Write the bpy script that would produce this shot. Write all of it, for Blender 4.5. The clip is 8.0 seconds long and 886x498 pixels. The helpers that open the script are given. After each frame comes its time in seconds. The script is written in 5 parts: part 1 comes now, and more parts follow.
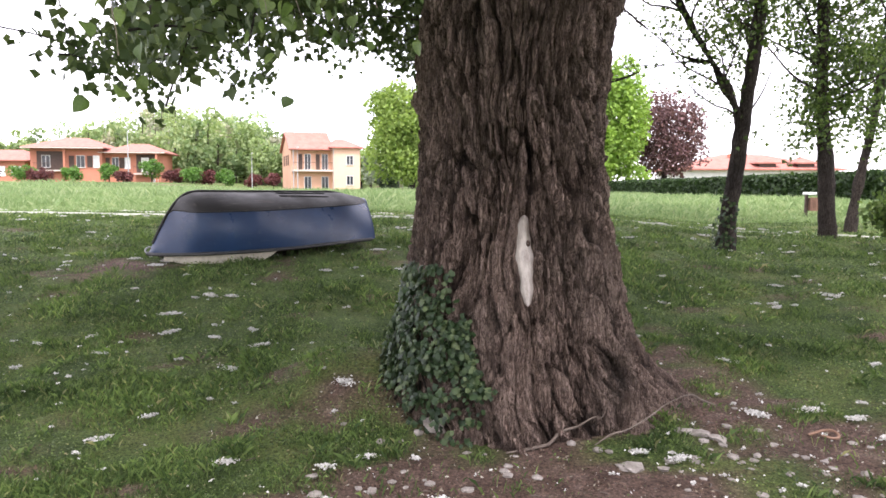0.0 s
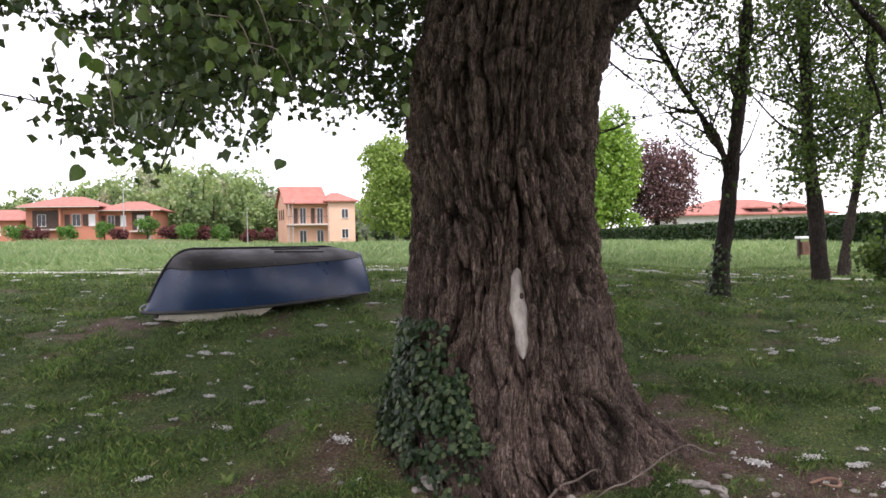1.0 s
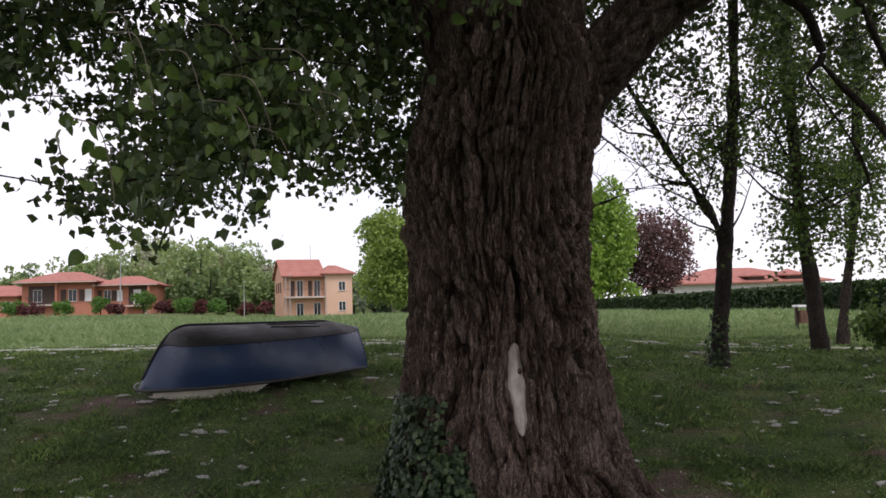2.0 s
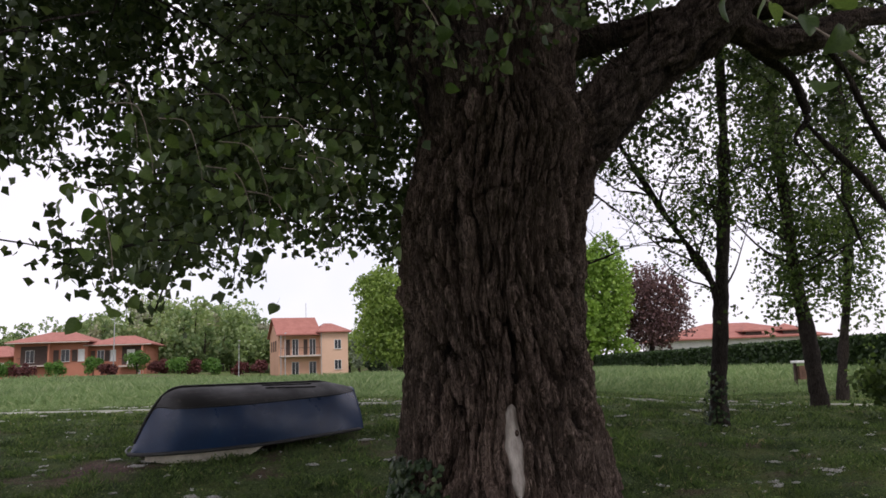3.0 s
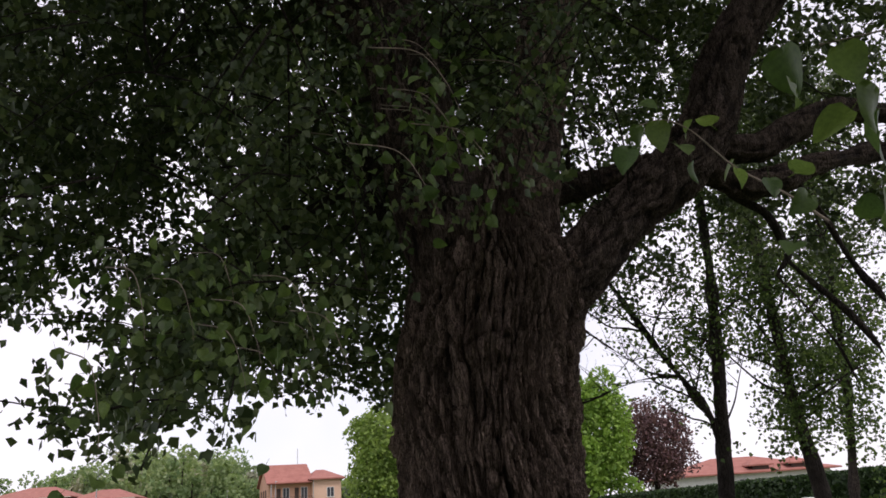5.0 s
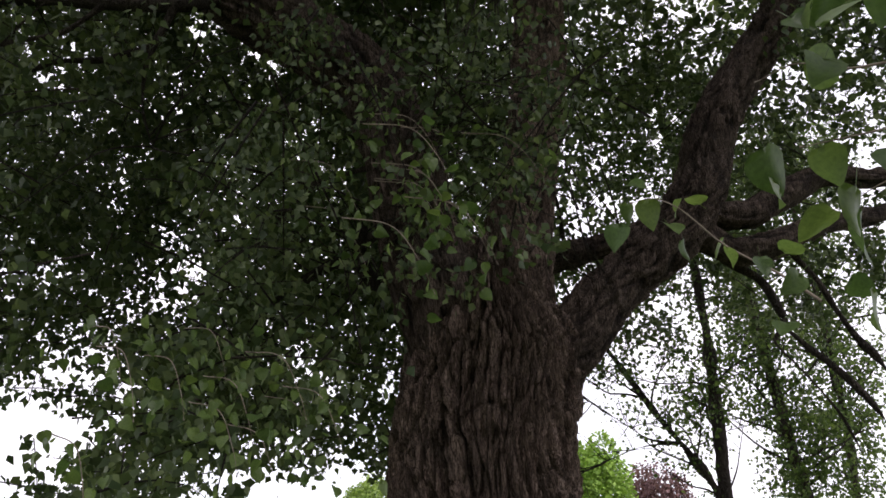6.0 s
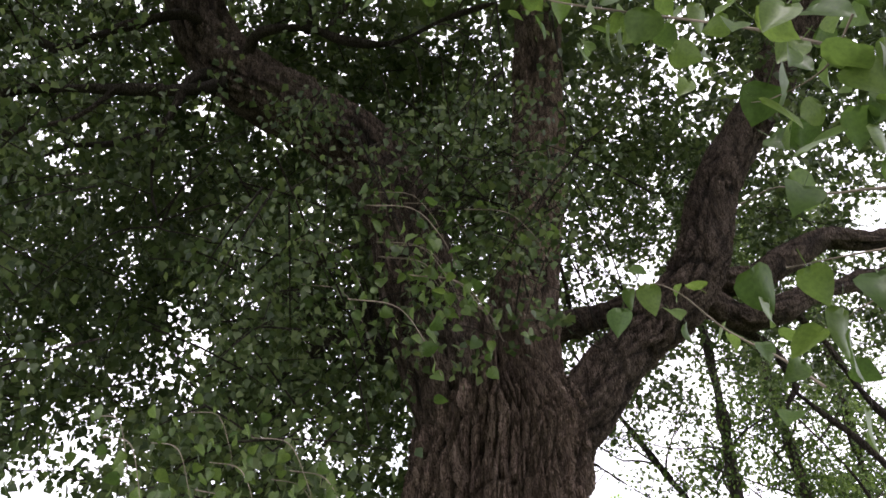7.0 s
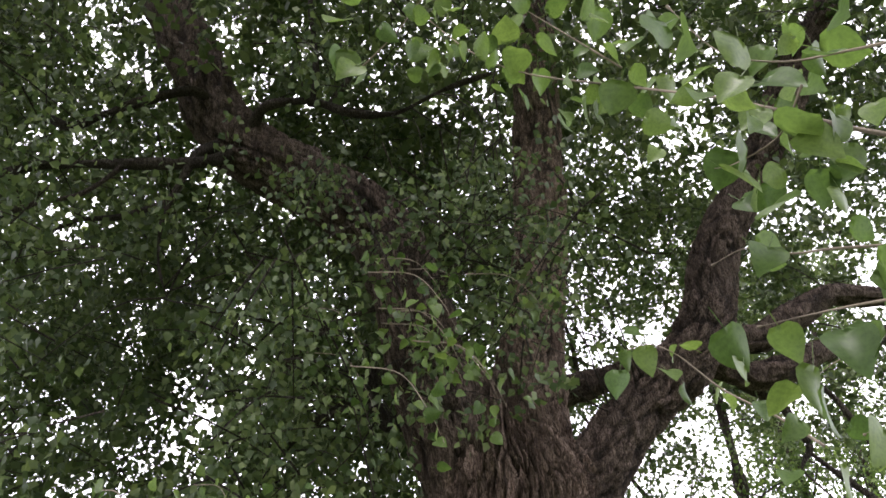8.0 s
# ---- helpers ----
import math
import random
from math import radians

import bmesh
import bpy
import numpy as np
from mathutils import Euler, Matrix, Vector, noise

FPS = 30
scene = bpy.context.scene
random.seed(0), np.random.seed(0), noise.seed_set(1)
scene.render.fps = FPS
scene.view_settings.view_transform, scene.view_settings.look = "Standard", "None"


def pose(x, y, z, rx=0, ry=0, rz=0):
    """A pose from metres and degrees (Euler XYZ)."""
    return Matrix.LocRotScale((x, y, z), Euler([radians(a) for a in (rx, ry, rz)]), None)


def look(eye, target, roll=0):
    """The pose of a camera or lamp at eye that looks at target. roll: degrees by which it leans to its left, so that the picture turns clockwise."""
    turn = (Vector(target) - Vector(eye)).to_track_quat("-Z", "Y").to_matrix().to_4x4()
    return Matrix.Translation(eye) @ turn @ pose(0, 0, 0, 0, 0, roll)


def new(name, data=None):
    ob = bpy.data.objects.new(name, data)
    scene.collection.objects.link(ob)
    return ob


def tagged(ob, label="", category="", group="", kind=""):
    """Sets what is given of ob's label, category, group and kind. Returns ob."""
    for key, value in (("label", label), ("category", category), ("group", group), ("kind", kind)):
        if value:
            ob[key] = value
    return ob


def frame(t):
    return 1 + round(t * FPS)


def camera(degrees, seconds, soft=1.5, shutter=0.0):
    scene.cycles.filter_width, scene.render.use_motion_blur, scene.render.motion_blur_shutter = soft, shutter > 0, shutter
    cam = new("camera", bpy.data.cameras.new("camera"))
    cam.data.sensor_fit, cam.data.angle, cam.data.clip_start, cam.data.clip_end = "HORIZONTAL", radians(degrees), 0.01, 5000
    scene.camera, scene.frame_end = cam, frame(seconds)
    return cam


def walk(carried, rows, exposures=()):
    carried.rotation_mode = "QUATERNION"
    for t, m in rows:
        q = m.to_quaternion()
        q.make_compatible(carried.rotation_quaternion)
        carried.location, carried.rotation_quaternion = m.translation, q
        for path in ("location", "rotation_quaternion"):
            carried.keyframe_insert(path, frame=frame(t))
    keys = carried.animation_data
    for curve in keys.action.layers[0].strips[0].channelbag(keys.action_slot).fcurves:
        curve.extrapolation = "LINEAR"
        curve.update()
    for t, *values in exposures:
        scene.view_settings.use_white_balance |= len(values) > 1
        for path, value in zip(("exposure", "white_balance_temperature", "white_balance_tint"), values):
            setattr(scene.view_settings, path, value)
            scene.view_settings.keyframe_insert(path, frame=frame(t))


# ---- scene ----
# ---------------------------------------------------------------- camera and its way
cam = camera(61.3, 8.0, soft=1.6)
PATH = [
    (0.0, (-0.002, 0.003, 1.550), (-0.002, 1.996, 1.386), 0.1),
    (0.5, (0.004, -0.015, 1.563), (0.007, 1.981, 1.448), -0.7),
    (1.0, (0.012, -0.025, 1.573), (0.024, 1.975, 1.544), -1.1),
    (1.5, (0.015, -0.021, 1.586), (0.034, 1.978, 1.657), -1.3),
    (2.0, (0.016, -0.040, 1.597), (0.040, 1.954, 1.758), -1.7),
    (3.5, (0.022, -0.074, 1.630), (0.069, 1.886, 2.026), -2.4),
    (4.0, (0.025, -0.089, 1.644), (0.077, 1.848, 2.139), -2.9),
    (4.5, (0.027, -0.102, 1.655), (0.089, 1.810, 2.239), -3.5),
    (6.0, (0.043, -0.120, 1.703), (0.139, 1.702, 2.523), -4.8),
    (6.5, (0.044, -0.152, 1.737), (0.140, 1.631, 2.636), -5.4),
    (7.0, (0.054, -0.174, 1.752), (0.145, 1.573, 2.722), -6.1),
    (7.5, (0.061, -0.187, 1.764), (0.151, 1.524, 2.795), -6.7),
    (8.0, (0.085, -0.200, 1.736), (0.170, 1.456, 2.854), -7.3),
]
EXPOSURES = [(0.0, 2.0), (0.5, 1.8), (1.0, 1.3), (1.5, 0.6), (2.0, 0.4), (3.5, 0.2), (4.5, 0.15), (6.0, 1.0), (7.0, 1.85), (8.0, 2.35)]
walk(cam, [(t, look(e, g, r)) for t, e, g, r in PATH], EXPOSURES)

# ---------------------------------------------------------------- sky and sun
world = bpy.data.worlds.new("sky")
scene.world = world
world.use_nodes = True
wn, wl = world.node_tree.nodes, world.node_tree.links
sky = wn.new("ShaderNodeTexSky")
sky.sky_type, sky.sun_disc = "NISHITA", False
sky.sun_elevation, sky.sun_rotation = radians(59), radians(164)
cloud = wn.new("ShaderNodeTexNoise")
cloud.inputs["Scale"].default_value, cloud.inputs["Detail"].default_value = 2.2, 5.0
ramp = wn.new("ShaderNodeMapRange")
ramp.inputs["From Min"].default_value, ramp.inputs["From Max"].default_value = 0.3, 0.65
ramp.inputs["To Min"].default_value, ramp.inputs["To Max"].default_value = 0.6, 0.97
mixer = wn.new("ShaderNodeMix")
mixer.data_type = "RGBA"
mixer.inputs[7].default_value = (9.9, 9.25, 10.35, 1)
wl.new(cloud.outputs["Fac"], ramp.inputs["Value"])
wl.new(ramp.outputs["Result"], mixer.inputs[0])
wl.new(sky.outputs["Color"], mixer.inputs[6])
wl.new(mixer.outputs[2], wn["Background"].inputs["Color"])
wn["Background"].inputs["Strength"].default_value = 0.1
sun = new("sun", bpy.data.lights.new("sun", "SUN"))
sun.data.energy, sun.data.angle, sun.data.color = 1.5, radians(20), (1.0, 0.92, 0.92)
sun.matrix_world = look((5, -17, 30), (0, 0, 0))

# ---------------------------------------------------------------- helpers
RNG = np.random.default_rng(7)
WORLD = {}


def np_mesh(name, v, f, smooth=False):
    """A mesh from vertex rows and rows of equal corner count."""
    v, f = np.asarray(v, np.float32), np.asarray(f, np.int32)
    me = bpy.data.meshes.new(name)
    n, k = f.shape
    me.vertices.add(len(v))
    me.vertices.foreach_set("co", v.ravel())
    me.loops.add(n * k)
    me.loops.foreach_set("vertex_index", f.ravel())
    me.polygons.add(n)
    me.polygons.foreach_set("loop_start", np.arange(0, n * k, k, dtype=np.int32))
    me.polygons.foreach_set("loop_total", np.full(n, k, np.int32))
    if smooth:
        me.polygons.foreach_set("use_smooth", np.ones(n, bool))
    me.update(calc_edges=True)
    return me


def place(ob, parent=None, m=None):
    """Puts ob at the world pose m, under parent."""
    m = m or Matrix()
    if parent is not None:
        ob.parent = parent
        ob.matrix_parent_inverse = WORLD[parent].inverted()
    ob.matrix_basis = m
    WORLD[ob] = m.copy()
    return ob


def thing(name, loc, label, category, group="", kind="", turn=0.0):
    return tagged(place(new(name), None, pose(*loc, 0, 0, turn)), label, category, group, kind)


def part(name, mesh, mat, parent=None, label="", m=None):
    """Links a mesh (or bmesh) as one object under a thing or a part."""
    if isinstance(mesh, bmesh.types.BMesh):
        bm, mesh = mesh, bpy.data.meshes.new(name)
        bm.to_mesh(mesh)
        bm.free()
    if mat is not None and not mesh.materials:
        mesh.materials.append(mat)
    return tagged(place(new(name, mesh), parent, m), label)


def join(*meshes):
    """Several (v, f) pairs as one."""
    vs, fs, k = [], [], 0
    for v, f in meshes:
        vs.append(np.asarray(v, float))
        fs.append(np.asarray(f) + k)
        k += len(v)
    return np.concatenate(vs), np.concatenate(fs)


def box(bm, x0, y0, z0, x1, y1, z1, bevel=0.0):
    got = bmesh.ops.create_cube(bm, size=1, matrix=Matrix.Translation(((x0 + x1) / 2, (y0 + y1) / 2, (z0 + z1) / 2)) @ Matrix.Diagonal((x1 - x0, y1 - y0, z1 - z0, 1)))
    if bevel:
        edges = list({e for v in got["verts"] for e in v.link_edges})
        bmesh.ops.bevel(bm, geom=edges, offset=bevel, segments=2, affect="EDGES", profile=0.6)
    return bm


def one_box(*a):
    return box(bmesh.new(), *a)


def hash01(i, j, k, seed):
    h = (i.astype(np.uint32) * np.uint32(374761393) + j.astype(np.uint32) * np.uint32(668265263) + k.astype(np.uint32) * np.uint32(2246822519) + np.uint32(seed * 3266489917 & 0xFFFFFFFF))
    h = (h ^ (h >> np.uint32(13))) * np.uint32(1274126177)
    h ^= h >> np.uint32(16)
    return h.astype(np.float64) / 4294967295.0


def vnoise(p, seed=1):
    """Smooth noise in -1..1 at rows of places."""
    b = np.floor(p)
    fr = p - b
    fr = fr * fr * fr * (fr * (fr * 6 - 15) + 10)
    b = b.astype(np.int64)
    out = 0
    for dx in (0, 1):
        wx = fr[:, 0] if dx else 1 - fr[:, 0]
        for dy in (0, 1):
            wy = fr[:, 1] if dy else 1 - fr[:, 1]
            for dz in (0, 1):
                wz = fr[:, 2] if dz else 1 - fr[:, 2]
                out = out + wx * wy * wz * hash01(b[:, 0] + dx, b[:, 1] + dy, b[:, 2] + dz, seed)
    return out * 2 - 1


def fbm(p, octaves=3, seed=1):
    return sum(vnoise(p * 2.03 ** o, seed + o) * 0.5 ** o for o in range(octaves))


def sstep(a, b, x):
    t = np.clip((x - a) / (b - a), 0, 1)
    return t * t * (3 - 2 * t)


def plates(q, seed):
    """Long scales of bark: nearness to the seam between two scales, a chance value for each, and the lean across it."""
    b = np.floor(q).astype(np.int64)
    near1, near2 = np.full(len(q), 9.0), np.full(len(q), 9.0)
    tone, lean = np.zeros(len(q)), np.zeros(len(q))
    for dx in (-1, 0, 1):
        for dy in (-1, 0, 1):
            for dz in (-1, 0, 1):
                i, j, k = b[:, 0] + dx, b[:, 1] + dy, b[:, 2] + dz
                cx, cy, cz = i + 0.1 + 0.8 * hash01(i, j, k, seed), j + 0.1 + 0.8 * hash01(i, j, k, seed + 1), k + 0.1 + 0.8 * hash01(i, j, k, seed + 2)
                d = np.sqrt((q[:, 0] - cx) ** 2 + (q[:, 1] - cy) ** 2 + (q[:, 2] - cz) ** 2)
                first = d < near1
                near2 = np.where(first, near1, np.minimum(near2, d))
                near1 = np.where(first, d, near1)
                r = hash01(i, j, k, seed + 3)
                tone = np.where(first, r, tone)
                lean = np.where(first, (q[:, 0] - cx) * np.cos(r * 40) + (q[:, 1] - cy) * np.sin(r * 40) + (q[:, 2] - cz) * 0.6 * np.sin(r * 91), lean)
    return near2 - near1, tone, lean


def bark_height(p, seed=3):
    """Fissured bark: braided leaning scales with furrows between, about 0..1. p: metres round, round, along."""
    warp = np.stack([vnoise(p * (4.1, 4.1, 2.6), seed + 10), vnoise(p * (4.1, 4.1, 2.6), seed + 11), 0.6 * vnoise(p * (5, 5, 3), seed + 12)], 1)
    q = p + warp * 0.05 + np.stack([0.018 * vnoise(p * (14, 14, 7), seed + 13), 0.018 * vnoise(p * (14, 14, 7), seed + 14), 0 * p[:, 0]], 1)
    seam, tone, lean = plates(q * (9.5, 9.5, 2.3), seed)
    _, tone2, lean2 = plates(q * (21, 21, 5.2) + 5, seed + 30)
    _, tone3, lean3 = plates(q * (44, 44, 11) + 9, seed + 60)
    deep = np.abs(vnoise(q * (5.2, 5.2, 0.95), seed))
    return 0.26 * np.minimum(deep / 0.14, 1) + 0.22 * np.minimum(seam / 0.16, 1) + 0.16 * tone + 0.24 * np.clip(lean, -0.8, 0.8) + 0.16 * tone2 + 0.22 * np.clip(lean2, -0.8, 0.8) + 0.11 * tone3 + 0.12 * np.clip(lean3, -0.8, 0.8)


def spline(pts, n):
    """Catmull-Rom through rows, n samples."""
    pts = np.asarray(pts, float)
    ext = np.vstack([2 * pts[0] - pts[1], pts, 2 * pts[-1] - pts[-2]])
    u = np.linspace(0, len(pts) - 1 - 1e-6, n)
    i = u.astype(int)
    t = (u - i)[:, None]
    a, b, c, d = ext[i], ext[i + 1], ext[i + 2], ext[i + 3]
    return 0.5 * (2 * b + (c - a) * t + (2 * a - 5 * b + 4 * c - d) * t ** 2 + (3 * b - a - 3 * c + d) * t ** 3)


def grid_faces(rows, cols, wrap=True):
    i, j = np.meshgrid(np.arange(rows - 1), np.arange(cols if wrap else cols - 1), indexing="ij")
    i, j = i.ravel(), j.ravel()
    j2 = (j + 1) % cols
    return np.stack([i * cols + j, i * cols + j2, (i + 1) * cols + j2, (i + 1) * cols + j], 1)


def tube(pts, radii, sides=8, samples=12, bark=0.0, seed=3, lumps=0.0, tone_rows=None):
    """A tapered limb round a curve, closed at its end; bark: depth of its furrows."""
    c = spline(pts, samples)
    r = spline(np.asarray(radii, float)[:, None] * np.ones((1, 3)), samples)[:, 0]
    tg = np.gradient(c, axis=0)
    tg /= np.linalg.norm(tg, axis=1)[:, None] + 1e-9
    ref = np.array([0.3, -0.9, 0.31]) if abs(tg[0, 2]) > 0.5 else np.array([0.0, 0.0, 1.0])
    nx = np.cross(tg, ref)
    nx /= np.linalg.norm(nx, axis=1)[:, None] + 1e-9
    ny = np.cross(tg, nx)
    th = np.linspace(0, 2 * math.pi, sides, endpoint=False)
    ds = np.concatenate([[0], np.cumsum(np.linalg.norm(np.diff(c, axis=0), axis=1))])
    rr = np.repeat(r[:, None], sides, 1)
    if bark or lumps:
        loc = np.stack([np.cos(th)[None] * rr, np.sin(th)[None] * rr, np.repeat(ds[:, None], sides, 1)], -1).reshape(-1, 3)
        if bark:
            bh = bark_height(loc * 1.25, seed)
            if tone_rows is not None:
                tone_rows.append(bh)
            rr = rr + bark * (bh.reshape(rr.shape) - 0.5)
        if lumps:
            rr = rr + lumps * fbm(loc * 3 + seed, 2, seed).reshape(rr.shape)
    rr[-1] = 0.002
    v = c[:, None] + rr[..., None] * (np.cos(th)[None, :, None] * nx[:, None] + np.sin(th)[None, :, None] * ny[:, None])
    return v.reshape(-1, 3), grid_faces(samples, sides)


def unit(v):
    return v / (np.linalg.norm(v, axis=1)[:, None] + 1e-9)


def leaf_cloud(c, size, droop=0.8, flat=0.0, fold=0.10, width=0.46, rng=RNG):
    """Pointed heart-shaped leaves, hanging by the stalk, at rows c; five corners and four faces each."""
    n = len(c)
    tip = unit(np.concatenate([rng.normal(0, 0.6, (n, 2)), rng.normal(-droop, 0.35, (n, 1))], 1))
    nor = rng.normal(0, 1, (n, 3)) + np.array([0, 0, flat])
    side = unit(np.cross(tip, nor))
    nor = np.cross(side, tip)
    s = np.asarray(size)[:, None] if np.ndim(size) else np.full((n, 1), size)
    base = c - tip * s * 0.35
    v = np.stack([base, base + s * (width * side + 0.32 * tip), base + s * tip, base + s * (-width * side + 0.32 * tip), base + s * (0.34 * tip - fold * nor)], 1)
    f = np.array([[0, 1, 4], [1, 2, 4], [2, 3, 4], [3, 0, 4]])
    return v.reshape(-1, 3), (f[None] + 5 * np.arange(n)[:, None, None]).reshape(-1, 3)


def far_leaf_cloud(c, size, rng=RNG):
    """Simple four-cornered leaf sprays for foliage far away; two faces each."""
    n = len(c)
    a = unit(rng.normal(0, 1, (n, 3)))
    b = unit(np.cross(a, rng.normal(0, 1, (n, 3))))
    s = np.asarray(size)[:, None]
    v = np.stack([c - a * s * 0.5, c + b * s * 0.42, c + a * s * 0.6, c - b * s * 0.36], 1)
    f = np.array([[0, 1, 2], [0, 2, 3]])
    return v.reshape(-1, 3), (f[None] + 4 * np.arange(n)[:, None, None]).reshape(-1, 3)


def blade_cloud(root, height, width, lean=0.35, rng=RNG):
    """Grass blades: a bent strip of two faces at each root."""
    n = len(root)
    a = rng.uniform(0, 2 * math.pi, n)
    out = np.stack([np.cos(a), np.sin(a), 0 * a], 1)
    side = np.stack([-np.sin(a + 0.8), np.cos(a + 0.8), 0 * a], 1)
    h, w = np.asarray(height)[:, None], np.asarray(width)[:, None] * 0.62
    k = np.abs(rng.normal(lean, 0.3, (n, 1)))
    up = np.array([[0, 0, 1.0]])
    mid = root + h * 0.55 * up + out * h * k * 0.35 + side * w
    tip = root + h * (1 - 0.3 * np.clip(k, 0, 1.6)) * up + out * h * k
    v = np.stack([root - side * w, root + side * w, mid, tip], 1)
    f = np.array([[0, 1, 2], [0, 2, 3]])
    return v.reshape(-1, 3), (f[None] + 4 * np.arange(n)[:, None, None]).reshape(-1, 3)


# ---------------------------------------------------------------- materials
def material(name):
    m = bpy.data.materials.new(name)
    m.use_nodes = True
    t = m.node_tree
    return m, t.nodes, t.links, t.nodes["Principled BSDF"]


def noise_node(n, l, scale, detail=4.0, stretch=None, rough=0.6, coord="Object"):
    tc = n.new("ShaderNodeTexCoord")
    tex = n.new("ShaderNodeTexNoise")
    tex.inputs["Scale"].default_value, tex.inputs["Detail"].default_value, tex.inputs["Roughness"].default_value = scale, detail, rough
    if stretch:
        mp = n.new("ShaderNodeMapping")
        mp.inputs["Scale"].default_value = stretch
        l.new(tc.outputs[coord], mp.inputs["Vector"])
        l.new(mp.outputs["Vector"], tex.inputs["Vector"])
    else:
        l.new(tc.outputs[coord], tex.inputs["Vector"])
    return tex.outputs["Fac"]


def ramp_node(n, l, fac, stops):
    r = n.new("ShaderNodeValToRGB")
    el = r.color_ramp.elements
    while len(el) < len(stops):
        el.new(0.5)
    for e, (p, c) in zip(el, stops):
        e.position, e.color = p, (*c, 1)
    l.new(fac, r.inputs["Fac"])
    return r.outputs["Color"]


def mix_node(n, l, fac, a, b, mode="MIX"):
    m = n.new("ShaderNodeMix")
    m.data_type, m.blend_type = "RGBA", mode
    for sock, val in ((m.inputs[0], fac), (m.inputs[6], a), (m.inputs[7], b)):
        if isinstance(val, (int, float)):
            sock.default_value = val
        elif isinstance(val, tuple):
            sock.default_value = (*val, 1)
        else:
            l.new(val, sock)
    return m.outputs[2]


def bump_node(n, l, height, bsdf, strength, distance):
    b = n.new("ShaderNodeBump")
    b.inputs["Strength"].default_value, b.inputs["Distance"].default_value = strength, distance
    l.new(height, b.inputs["Height"])
    l.new(b.outputs["Normal"], bsdf.inputs["Normal"])


def plain(name, dark, light, scale=6.0, rough=0.7, bump=0.2, distance=0.01, stretch=None, metal=0.0, fine=None, grain_mix=0.7):
    """Two tones mixed by coarse and fine grain, with relief."""
    m, n, l, b = material(name)
    big = noise_node(n, l, scale, 5, stretch)
    small = noise_node(n, l, fine or scale * 9, 3, stretch)
    col = ramp_node(n, l, big, [(0.3, dark), (0.7, light)])
    grain = ramp_node(n, l, small, [(0.25, (0.7, 0.7, 0.7)), (0.75, (1.2, 1.2, 1.2))])
    l.new(mix_node(n, l, grain_mix, col, grain, "MULTIPLY"), b.inputs["Base Color"])
    b.inputs["Roughness"].default_value, b.inputs["Metallic"].default_value = rough, metal
    if bump:
        bump_node(n, l, small, b, bump, distance)
    return m


def foliage(name, stops, through_light=0.4, rough=0.5, patch=0.35, random_by="island", low=(0.72, 0.75, 0.7), high=(1.2, 1.2, 1.1)):
    """Leaves: a tone for each leaf, larger patches, light passing through."""
    m, n, l, b = material(name)
    if random_by == "island":
        geo = n.new("ShaderNodeNewGeometry")
        rnd = geo.outputs["Random Per Island"]
    else:
        geo = n.new("ShaderNodeObjectInfo")
        rnd = geo.outputs["Random"]
    col = ramp_node(n, l, rnd, stops)
    tone = ramp_node(n, l, noise_node(n, l, patch, 2), [(0.3, low), (0.7, high)])
    col = mix_node(n, l, 0.8, col, tone, "MULTIPLY")
    l.new(col, b.inputs["Base Color"])
    b.inputs["Roughness"].default_value = rough
    b.inputs["Specular IOR Level"].default_value = 0.3
    tr = n.new("ShaderNodeBsdfTranslucent")
    l.new(mix_node(n, l, 1.0, col, (1.2, 1.24, 0.8), "MULTIPLY"), tr.inputs["Color"])
    ms = n.new("ShaderNodeMixShader")
    ms.inputs[0].default_value = through_light
    l.new(b.outputs[0], ms.inputs[1])
    l.new(tr.outputs[0], ms.inputs[2])
    l.new(ms.outputs[0], n["Material Output"].inputs["Surface"])
    return m


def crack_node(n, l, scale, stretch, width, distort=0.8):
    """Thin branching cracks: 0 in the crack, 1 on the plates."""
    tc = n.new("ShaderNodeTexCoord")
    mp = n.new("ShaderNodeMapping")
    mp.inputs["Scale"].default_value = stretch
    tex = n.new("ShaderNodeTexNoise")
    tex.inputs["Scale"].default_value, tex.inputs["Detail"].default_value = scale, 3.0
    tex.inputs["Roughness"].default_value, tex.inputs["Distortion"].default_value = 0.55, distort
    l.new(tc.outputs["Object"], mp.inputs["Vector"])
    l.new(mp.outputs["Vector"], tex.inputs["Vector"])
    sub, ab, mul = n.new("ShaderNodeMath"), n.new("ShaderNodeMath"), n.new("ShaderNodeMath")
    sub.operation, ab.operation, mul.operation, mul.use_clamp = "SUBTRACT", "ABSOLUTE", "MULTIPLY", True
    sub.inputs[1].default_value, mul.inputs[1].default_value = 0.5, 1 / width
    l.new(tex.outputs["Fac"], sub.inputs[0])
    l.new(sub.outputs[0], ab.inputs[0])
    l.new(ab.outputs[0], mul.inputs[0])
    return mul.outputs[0]


